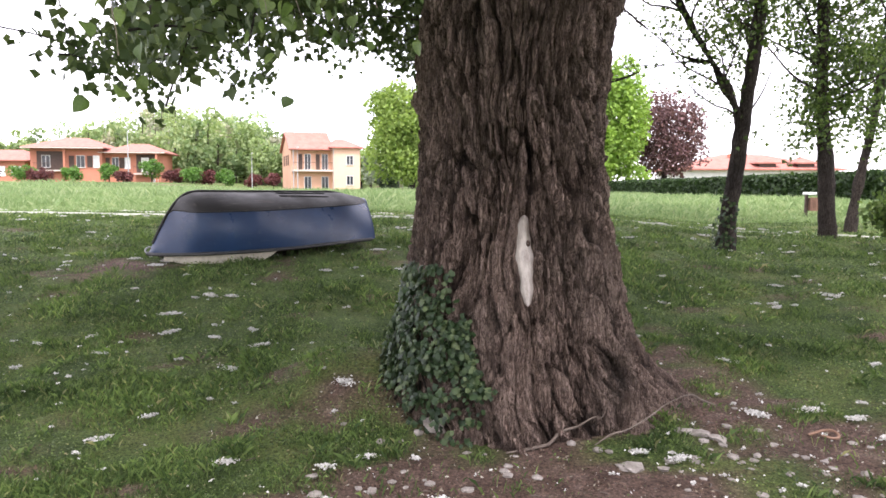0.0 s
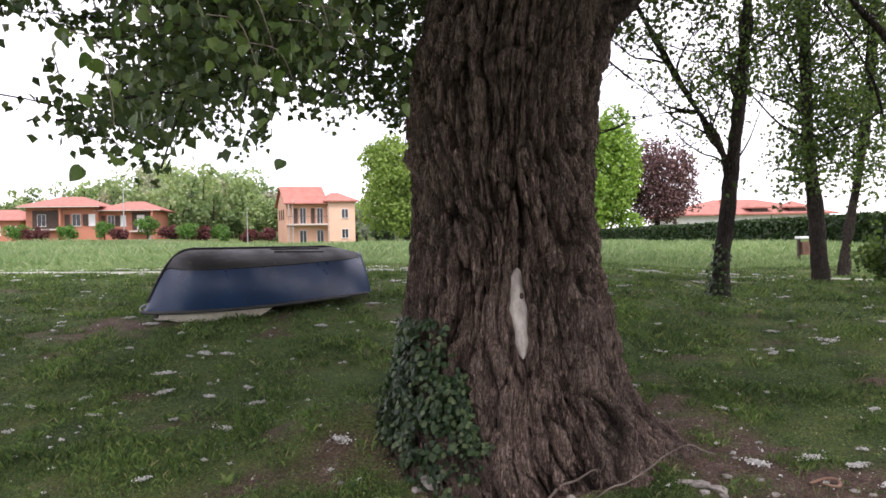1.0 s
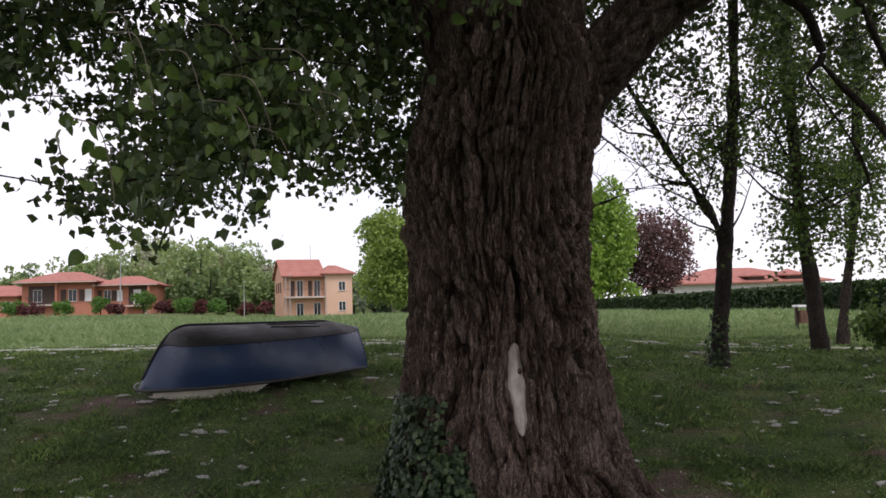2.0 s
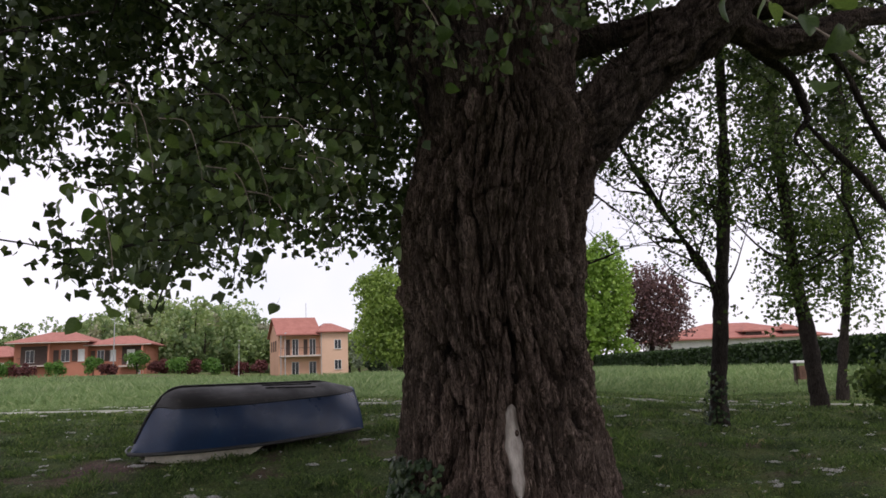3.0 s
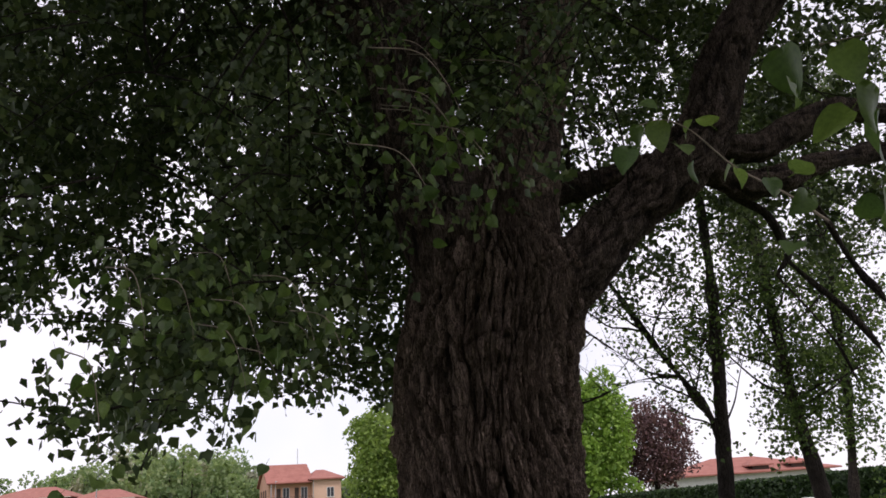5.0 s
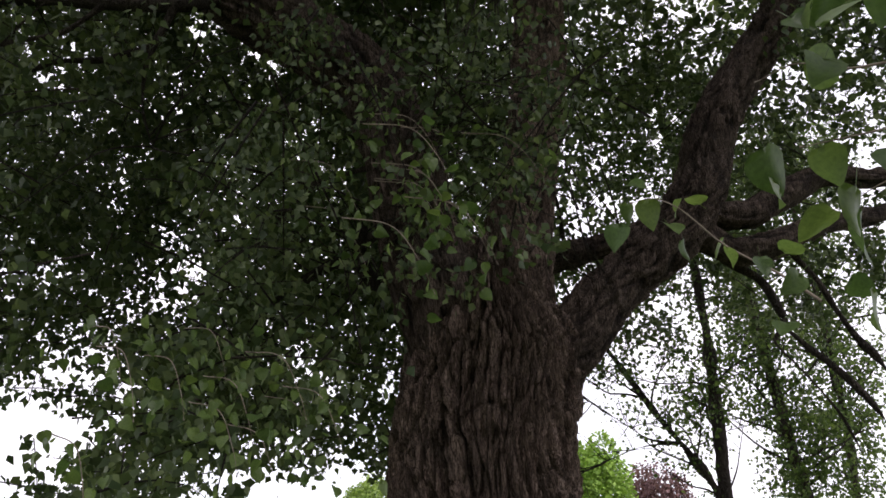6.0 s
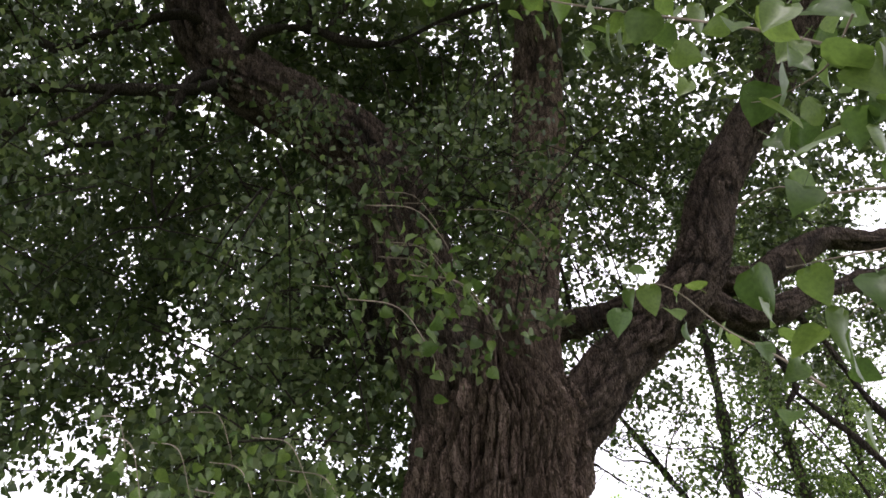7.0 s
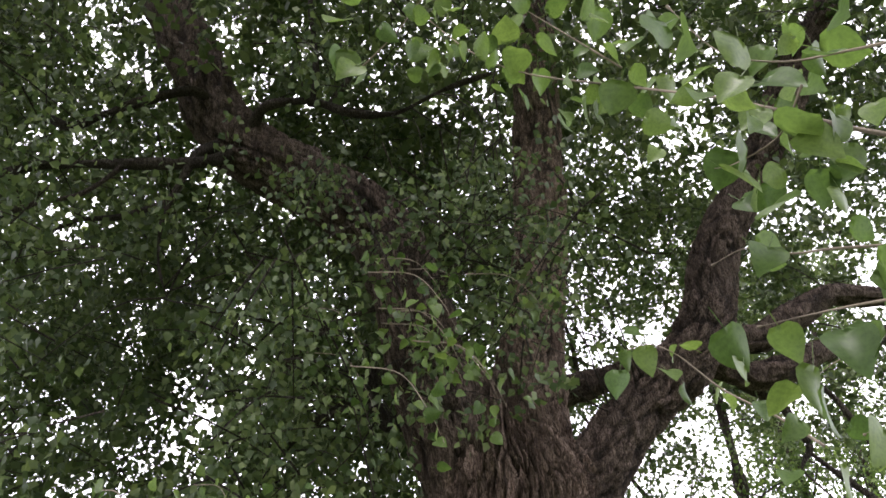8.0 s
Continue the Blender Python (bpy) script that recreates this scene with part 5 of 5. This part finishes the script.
# brown two-part house
brown = thing("house", (-47.5, 110, 1.0), "low brown-red plastered house with clay tile roofs", "house", "houses behind the meadow")
Y = 106.0
part("wall", one_box(-58.6, Y, 0.6, -47.6, 116, 6.9), M_TERRA, brown)
part("wall", one_box(-47.6, Y + 1.2, 0.6, -38.8, 116, 6.6), M_TERRA, brown)
part("roof", hip_roof(-58.6, Y - 0.6, -47.6, 116, 6.9, 1.75, 0.9, 4.5), M_TILE, brown)
part("roof", hip_roof(-47.5, Y + 0.6, -38.4, 116, 6.35, 1.55, 0.8, 4.0), M_TILE, brown)
# no recess is cut: thin dark panels on the wall paint its shade
part("loggia_shade", one_box(-57.6, Y - 0.03, 3.9, -53.3, Y + 0.03, 6.5), M_SHUTTER, brown, "flat dark panel standing in for recess shade")
part("loggia_shade", one_box(-42.6, Y + 1.17, 3.6, -39.4, Y + 1.23, 6.2), M_SHUTTER, brown, "flat dark panel standing in for recess shade")
balcony(brown, -57.8, -53.1, Y, 3.9, 0.9)
balcony(brown, -42.8, -39.2, Y + 1.2, 3.5, 1.3)
for x, g in ((-56.2, True), (-50.9, True)):
    window(brown, x, 4.3, 1.2, 1.6, Y - 0.04, 2 if x > -52 else 0)
window(brown, -48.5, 4.3, 0.9, 1.6, Y, 1, False)
window(brown, -45.9, 4.2, 1.0, 1.5, Y + 1.2, 2)
window(brown, -44.0, 4.2, 0.8, 1.5, Y + 1.2, 1, False)
window(brown, -41.2, 3.7, 1.1, 2.0, Y + 1.15, 0, False)
part("gutter", one_box(-59.4, Y - 1.62, 6.86, -46.8, Y - 1.5, 6.98, 0.03), M_SLAB, brown)
part("gutter", one_box(-48.2, Y - 0.32, 6.32, -37.7, Y - 0.2, 6.44, 0.03), M_SLAB, brown)
part("pillar", one_box(-53.3, Y - 0.9, 0.6, -53.0, Y - 0.6, 6.9), M_TERRA, brown)
part("pillar", one_box(-39.3, Y - 0.1, 0.6, -39.0, Y + 0.2, 6.5), M_TERRA, brown)
window(brown, -39.6, 1.2, 0.7, 1.5, Y + 1.2, 0, False, "door")

side = thing("house", (-66, 120, 1.0), "brown-red house with tile roof and pale garage doors", "house", "houses behind the meadow")
part("wall", one_box(-72, 113, 0.6, -62.8, 122, 5.4), M_TERRA, side)
part("roof", hip_roof(-72, 113, -62.8, 122, 5.4, 1.9, 0.8, 3.5), M_TILE, side)
for x in (-66.6, -64.2):
    window(side, x, 3.2, 1.4, 1.4, 113, 0, False)

# apricot house
apr = thing("house", (-17, 104, 1.0), "tall apricot plastered house with balconies and tile roof", "house", "houses behind the meadow")
part("wall", one_box(-21.4, 101, 0.6, -16.0, 110, 6.7), M_ORANGE, apr)
part("wall", one_box(-16.0, 100, 0.6, -12.3, 109, 6.75), M_PEACH, apr)
bm = bmesh.new()
near_tri = [bm.verts.new((-21.4, y, z)) for y, z in ((101, 6.7), (110, 6.7), (105.5, 8.95))]
far_tri = [bm.verts.new((-16.2, v.co.y, v.co.z)) for v in near_tri]
bm.faces.new(near_tri)
bm.faces.new(far_tri[::-1])
for k in range(3):
    bm.faces.new((near_tri[k], near_tri[(k + 1) % 3], far_tri[(k + 1) % 3], far_tri[k]))
bmesh.ops.recalc_face_normals(bm, faces=bm.faces)
part("gable", bm, M_ORANGE, apr)
part("roof", gable_roof(-21.4, 101, -16.1, 110, 6.78, 2.25, 0.75, 0.35), M_TILE, apr)
part("roof", hip_roof(-16.0, 100, -12.3, 109, 6.75, 1.5, 0.5, 1.8), M_TILE, apr)
part("canopy_roof", one_box(-21.7, 99.7, 6.45, -16.1, 101, 6.62, 0.03), M_TILE, apr)
balcony(apr, -21.3, -16.05, 101, 3.85, 1.3)
for x in (-19.2, -16.9):
    window(apr, x, 3.9, 0.75, 2.05, 101, 1, True, "door")
    window(apr, x, 0.95, 0.85, 2.0, 101, 0, True, "door")
for z in (1.9, 4.6):
    window(apr, -13.7, z, 0.85, 1.15, 100, 0)
part("downpipe", one_box(-21.3, 99.75, 0.8, -21.2, 99.85, 6.5), M_STEEL, apr)
part("downpipe", one_box(-15.95, 99.9, 0.8, -15.87, 99.98, 6.7), M_STEEL, apr)
for yy in (103.2, 105.2, 107.4):
    part("shutter", one_box(-21.47, yy, 3.9 + 0.6, -21.41, yy + 0.7, 5.9), M_SHUTTER, apr)
part("aerial", one_box(-17.03, 105.4, 8.7, -16.97, 105.5, 11.2), M_STEEL, apr)

apr.rotation_euler.z = radians(19)
brown.rotation_euler.z = radians(9)
brown.scale.x = 0.86
brown.location.x -= 1.1

# pale bungalow behind the hedge
bung = thing("house", (38, 98, 1.0), "low pale house with clay tile roof and dormers", "house", "houses behind the meadow")
part("wall", one_box(29.6, 92, 0.5, 48, 104, 3.7), M_WHITE, bung)
part("roof", hip_roof(29.6, 92, 48, 104, 3.7, 2.2, 1.0, 7.5), M_TILE, bung)
part("chimney", one_box(36.5, 96, 4.8, 37.4, 96.8, 5.9, 0.03), M_TERRA, bung)
for x in (39.5, 44.2):
    part("dormer", hip_roof(x - 1.0, 91.8, x + 1.2, 95, 4.5, 0.95, 0.4, 1.5), M_TILE, bung)
    part("dormer_face", one_box(x - 0.9, 91.75, 3.9, x + 1.1, 91.85, 4.53), M_SHUTTER, bung)
window(bung, 37.5, 1.9, 1.2, 1.2, 92, 0)


def pole(x, y, h, r, label):
    z = gz(x, y)
    pl = thing("pole", (x, y, z), label, "pole", "poles before the houses")
    part("shaft", np_mesh("shaft", *tube([(x, y, z - 0.2), (x, y, z + h / 2), (x, y, z + h)], [r, r * 0.9, r * 0.7], 8, 6), True), M_STEEL, pl)
    part("cap", np_mesh("cap", *tube([(x, y, z + h - 0.02), (x, y, z + h + 0.08), (x + 0.25, y, z + h + 0.1)], [r, r * 1.1, r], 8, 5), True), M_STEEL, pl)


pole(-40.2, 96, 7.5, 0.07, "tall slim steel lamp post before the houses")
pole(-18.2, 94, 5.3, 0.06, "slim steel post before the apricot house")
pole(-22.9, 90, 4.2, 0.05, "pale short post in the meadow")

# litter bin at the far end of the bank
zb = gz(8.75, 17.8)
bin_ob = thing("litter_bin", (8.75, 17.8, zb), "brown slatted litter bin with pale hood on a post", "bin")
part("post", one_box(8.60, 17.78, zb - 0.1, 8.66, 17.84, zb + 0.6), M_SHUTTER, bin_ob)
for k in range(5):
    part("slat", one_box(8.67 + 0.055 * k, 17.66, zb + 0.18, 8.718 + 0.055 * k, 17.68, zb + 0.50, 0.004), M_BIN, bin_ob)
part("bucket", one_box(8.68, 17.685, zb + 0.19, 8.93, 17.9, zb + 0.49, 0.01), M_BIN, bin_ob)
part("hood", one_box(8.58, 17.64, zb + 0.56, 8.80, 17.92, zb + 0.62, 0.02), M_WHITE, bin_ob)

# ---------------------------------------------------------------- grass, fluff, litter
def scatter(n, x_of_y, y0, y1, power, rng):
    """Places thinning out with distance."""
    y = y0 + (y1 - y0) * rng.uniform(0, 1, n) ** power
    return rng.uniform(-1, 1, n) * (x_of_y * y + 1.0), y


rng = np.random.default_rng(77)
x, y = scatter(270000, 0.64, 2.6, 13.6, 1.7, rng)
clump = fbm(np.stack([x * 2.2, y * 2.2, 0 * x], 1), 3, 51)
keep = (rng.uniform(0, 1, len(x)) > 0.93 * soil_at(x, y) + 0.02) & (np.hypot(x - 0.5, y - TY) > 0.85) & (clump + rng.normal(0, 0.22, len(x)) > -0.28)
x, y, clump = x[keep], y[keep], clump[keep]
h = (0.018 + 0.042 * np.clip(clump + 0.4, 0, 1.3) + 0.012 * np.clip((y - 5) / 5, 0, 1.2)) * rng.uniform(0.45, 1.35, len(x))
lawn = part("grass", np_mesh("grass", *blade_cloud(np.stack([x, y, ground_z(x, y) - 0.004], 1), h, (0.0007 + 0.00032 * y) * rng.uniform(0.6, 1.5, len(x)), 0.4, rng)), M_GRASS)
tagged(lawn, "short patchy lawn grass on the shaded bank", "grass", kind="stuff")
# low broad-leaved weeds between the blades
x, y = scatter(175000, 0.64, 2.6, 12.0, 1.7, rng)
patch = fbm(np.stack([x * 1.3, y * 1.3, 0 * x], 1), 4, 151)
keep = (rng.uniform(0, 1, len(x)) > 0.97 * soil_at(x, y)) & (np.hypot(x - 0.5, y - TY) > 0.85) & (patch + rng.normal(0, 0.3, len(x)) > -0.6)
x, y = x[keep], y[keep]
c3 = np.stack([x, y, ground_z(x, y) + rng.uniform(0.004, 0.04, len(x))], 1)
sz = (0.0055 + 0.0014 * y) * rng.uniform(0.6, 1.6, len(x))
n = len(x)
up = unit(rng.normal(0, 0.45, (n, 3)) + (0, 0, 1))
a = unit(np.cross(up, rng.normal(0, 1, (n, 3))))
b = np.cross(up, a)
s = sz[:, None]
v = np.stack([c3 - a * s * 0.5, c3 + b * s * 0.42, c3 + a * s * 0.6, c3 - b * s * 0.36], 1).reshape(-1, 3)
f = (np.array([[0, 1, 2], [0, 2, 3]])[None] + 4 * np.arange(n)[:, None, None]).reshape(-1, 3)
tagged(part("clover", np_mesh("clover", v, f), M_CLOVER), "low clover and broad-leaved weeds in the lawn", "clover", kind="stuff")
# lawn round and behind the standpoint
x, y = rng.uniform(-5, 5, 26000), rng.uniform(-4, 2.7, 26000)
near_lawn = part("grass", np_mesh("grass", *blade_cloud(np.stack([x, y, ground_z(x, y) - 0.004], 1), rng.uniform(0.03, 0.09, len(x)), rng.uniform(0.003, 0.006, len(x)), 0.6, rng)), M_GRASS)
tagged(near_lawn, "short lawn grass towards the shore", "grass", kind="stuff")
# longer tufts and broad weeds
tx, ty = scatter(300, 0.62, 2.7, 10, 1.5, rng)
keep = (soil_at(tx, ty) < 0.8) & (np.hypot(tx - 0.5, ty - TY) > 0.95)
tx, ty = tx[keep], ty[keep]
k = 26
bx, by = np.repeat(tx, k) + rng.normal(0, 0.035, len(tx) * k), np.repeat(ty, k) + rng.normal(0, 0.035, len(tx) * k)
tuft = part("grass_tufts", np_mesh("grass_tufts", *blade_cloud(np.stack([bx, by, ground_z(bx, by) - 0.004], 1), rng.uniform(0.03, 0.10, len(bx)), rng.uniform(0.0016, 0.0032, len(bx)), 0.6, rng)), M_GRASS)
tagged(tuft, "longer green grass tufts in the lawn", "grass", kind="stuff")
# tall meadow beyond the path
my = 15.6 + 60 * rng.uniform(0, 1, 85000) ** 1.8
mx = rng.uniform(-1, 1, len(my)) * (0.66 * my + 1)
keep = mx < 14.8
mx, my = mx[keep], my[keep]
mh = (0.26 + 0.2 * np.clip(fbm(np.stack([mx * 0.35, my * 0.35, 0 * mx], 1), 3, 81) + 0.3, 0, 1)) * rng.uniform(0.5, 1.4, len(mx)) * sstep(14.5, 19, my) * np.interp(mx, [2, 8], [1, 0.55])
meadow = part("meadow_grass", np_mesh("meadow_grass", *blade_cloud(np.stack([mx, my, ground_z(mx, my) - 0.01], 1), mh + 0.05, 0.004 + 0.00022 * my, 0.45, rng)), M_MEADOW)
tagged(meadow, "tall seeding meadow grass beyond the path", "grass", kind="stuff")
mid_y = 11.5 + 5 * rng.uniform(0, 1, 28000)
mid_x = rng.uniform(-1, 1, 28000) * (0.66 * mid_y + 1)
away = np.abs(mid_y - np.interp(mid_x, [-60, -8, 0, 6, 14], [15.2, 14.7, 13.6, 12.6, 11.8])) > 0.3
mid_x, mid_y = mid_x[away], mid_y[away]
tagged(part("rough_grass", np_mesh("rough_grass", *blade_cloud(np.stack([mid_x, mid_y, ground_z(mid_x, mid_y) - 0.01], 1), rng.uniform(0.02, 0.07, len(mid_x)), rng.uniform(0.006, 0.012, len(mid_x)), 0.6, rng)), M_GRASS), "rough grass along the footpath", "grass", kind="stuff")

# white seed fluff lying in drifts
def fluff_patch(cx, cy, r, n, rng):
    a, tilt = rng.normal(0, 0.45 * r, (n, 2)) * (1.6, 0.7), rng.uniform(-0.7, 0.7)
    return np.stack([cx + a[:, 0] * math.cos(tilt) - a[:, 1] * math.sin(tilt), cy + a[:, 0] * math.sin(tilt) + a[:, 1] * math.cos(tilt)], 1)


pts = []
for k in range(520):
    y = 2.8 + 11 * rng.uniform() ** 1.25
    x = rng.uniform(-0.66, 0.7) * y
    big = rng.uniform() ** 5
    pts.append(fluff_patch(x, y, 0.006 + 0.05 * big + 0.001 * y, int(5 + 230 * big), rng))
for k in range(50):
    pts.append(fluff_patch(rng.normal(1.7, 1.1), rng.normal(3.8, 0.4), 0.05, 2, rng))
for k in range(26):
    x = rng.uniform(-9, 2.5)
    pts.append(fluff_patch(x, float(np.interp(x, [-60, -8, 0, 6, 14], [15.2, 14.7, 13.6, 12.6, 11.8])) + rng.normal(0, 0.14), 0.14, 22, rng))
fp = np.concatenate(pts)
fp = fp[np.hypot(fp[:, 0] - 0.5, fp[:, 1] - TY) > 0.9]
c3 = np.stack([fp[:, 0], fp[:, 1], ground_z(fp[:, 0], fp[:, 1]) + rng.uniform(0.022, 0.034, len(fp)) + 0.03 * sstep(11, 12.5, fp[:, 1])], 1)
tagged(part("seed_fluff", np_mesh("seed_fluff", *leaf_cloud(c3, rng.uniform(0.008, 0.02, len(c3)) * (0.7 + 0.06 * fp[:, 1]), 0.0, 3.0, 0.3, 0.5, rng)), M_FLUFF), "white poplar seed fluff lying in drifts", "seed fluff", kind="stuff")


n = 46000
lx, ly = rng.uniform(-3.5, 5.0, n), 2.6 + 5.0 * rng.uniform(0, 1, n) ** 1.4
keep = (soil_at(lx, ly) + 0.12 > rng.uniform(0.1, 1.0, n)) & (np.hypot(lx - 0.5, ly - TY) > 0.8)
lx, ly = lx[keep], ly[keep]
n = len(lx)
lp = np.stack([lx, ly, ground_z(lx, ly) + 0.004], 1)
M_LITTER = foliage("litter flecks", [(0.0, (0.05, 0.035, 0.026)), (0.5, (0.18, 0.125, 0.095)), (0.78, (0.34, 0.28, 0.23)), (1.0, (0.62, 0.58, 0.53))], 0.05, 0.9, 2.0)
tagged(part("litter", np_mesh("litter", *leaf_cloud(lp, 0.005 + 0.026 * rng.uniform(0, 1, n) ** 4, 0.0, 4.0, 0.25, 0.3, rng)), M_LITTER), "dry bark chips, seeds and leaf bits on soil", "litter", kind="stuff")


def stone(x, y, r, seed, flat=0.6, label="pale angular stone on bare soil", sink=0.3):
    bm = bmesh.new()
    bmesh.ops.create_icosphere(bm, subdivisions=1, radius=r)
    for v in bm.verts:
        n = noise.noise(v.co * (1.4 / r) + Vector((seed * 3.1, 0, 0)))
        v.co *= 1 + 0.6 * n
        v.co.z *= flat
        v.co.x *= 1.25
    ob = part("stone", bm, M_STONE, None, "", pose(x, y, gz(x, y) + r * flat * (1 - sink) - 0.01, 0, 0, seed * 47))
    return tagged(ob, label, "stone", "stones at the tree's foot")


stone(-0.02, 4.3, 0.085, 1, 0.75, "large pale stone against the ivy")
stone(-0.14, 4.26, 0.035, 6)
stone(0.99, 3.83, 0.062, 2, 0.35, "flat grey stone in the soil")
stone(1.5, 4.25, 0.05, 3)
stone(1.58, 4.2, 0.042, 7)
stone(1.42, 4.28, 0.04, 8)
stone(0.72, 4.1, 0.03, 4)
for k in range(170):
    x, y = rng.normal(1.55, 0.6), rng.normal(4.0, 0.3)
    if k > 115:
        x, y = rng.normal(0.1, 0.6), rng.normal(3.85, 0.3)
    if math.hypot((x - 0.55) / 1.15, y - TY) > 0.85 and y > 2.8:
        stone(x, y, 0.007 + 0.027 * rng.uniform() ** 1.7, 5 + k, 0.6, "small pale pebble on bare soil")


def stick(pts, rad, label):
    kink = np.random.default_rng(len(label))
    pts = [(x + kink.normal(0, 0.012), y, gz(x, y) + dz * kink.uniform(0.75, 1.15)) for x, y, dz in pts]
    ob = thing("fallen_branch", pts[0], label, "branch", "fallen branches")
    part("wood", np_mesh("fallen_branch", *tube(pts, rad, 8, 40, 0.0, 5, 0.004), True), M_STICK, ob)
    return ob


stick([(0.33, 4.01, 0.012), (0.46, 4.04, 0.014), (0.56, 4.06, 0.02), (0.61, 4.08, 0.03), (0.66, 4.1, 0.07), (0.75, 4.12, 0.10), (0.86, 4.14, 0.12), (0.9, 4.16, 0.17), (0.95, 4.18, 0.24)], [0.009, 0.011, 0.012, 0.0115, 0.011, 0.009, 0.007, 0.005, 0.002], "grey crooked fallen branch against the trunk")
stick([(0.84, 4.05, 0.01), (0.95, 4.1, 0.05), (1.08, 4.17, 0.09), (1.22, 4.28, 0.13), (1.35, 4.38, 0.14), (1.5, 4.5, 0.12), (1.63, 4.6, 0.07), (1.75, 4.66, 0.01)], [0.008, 0.008, 0.0075, 0.007, 0.006, 0.005, 0.004, 0.002], "thin curved fallen branch leaning on a root")
# curled strip of reddish inner bark on the grass
curl = thing("bark_strip", (2.24, 4.3, gz(2.24, 4.3)), "curled strip of reddish inner bark on the grass", "bark")
ring = [(2.24 + 0.085 * math.cos(a), 4.3 + 0.05 * math.sin(a), gz(2.24, 4.3) + 0.03 + 0.012 * math.sin(2 * a)) for a in np.linspace(-2.2, 2.9, 14)]
part("strip", np_mesh("strip", *tube(ring, [0.006] + [0.012] * 12 + [0.005], 8, 40, 0.0, 5, 0.004), True), M_DEAD, curl)
for k in range(90):
    x, y = rng.normal(1.2, 1.1), rng.uniform(2.9, 4.6)
    if math.hypot(x - 0.55, y - TY) > 1.05:
        a = rng.uniform(0, 6.28)
        l = rng.uniform(0.02, 0.08)
        ob = part("twig_litter", np_mesh("twig_litter", *tube([(0, 0, 0), (l / 2, 0.004, 0.004), (l, 0, 0)], [0.003, 0.003, 0.001], 5, 5), True), M_STICK, None, "", pose(x, y, gz(x, y) + 0.004, 0, 0, math.degrees(a)))
        tagged(ob, "short dry twig lying on soil", "twig", "dry twigs")
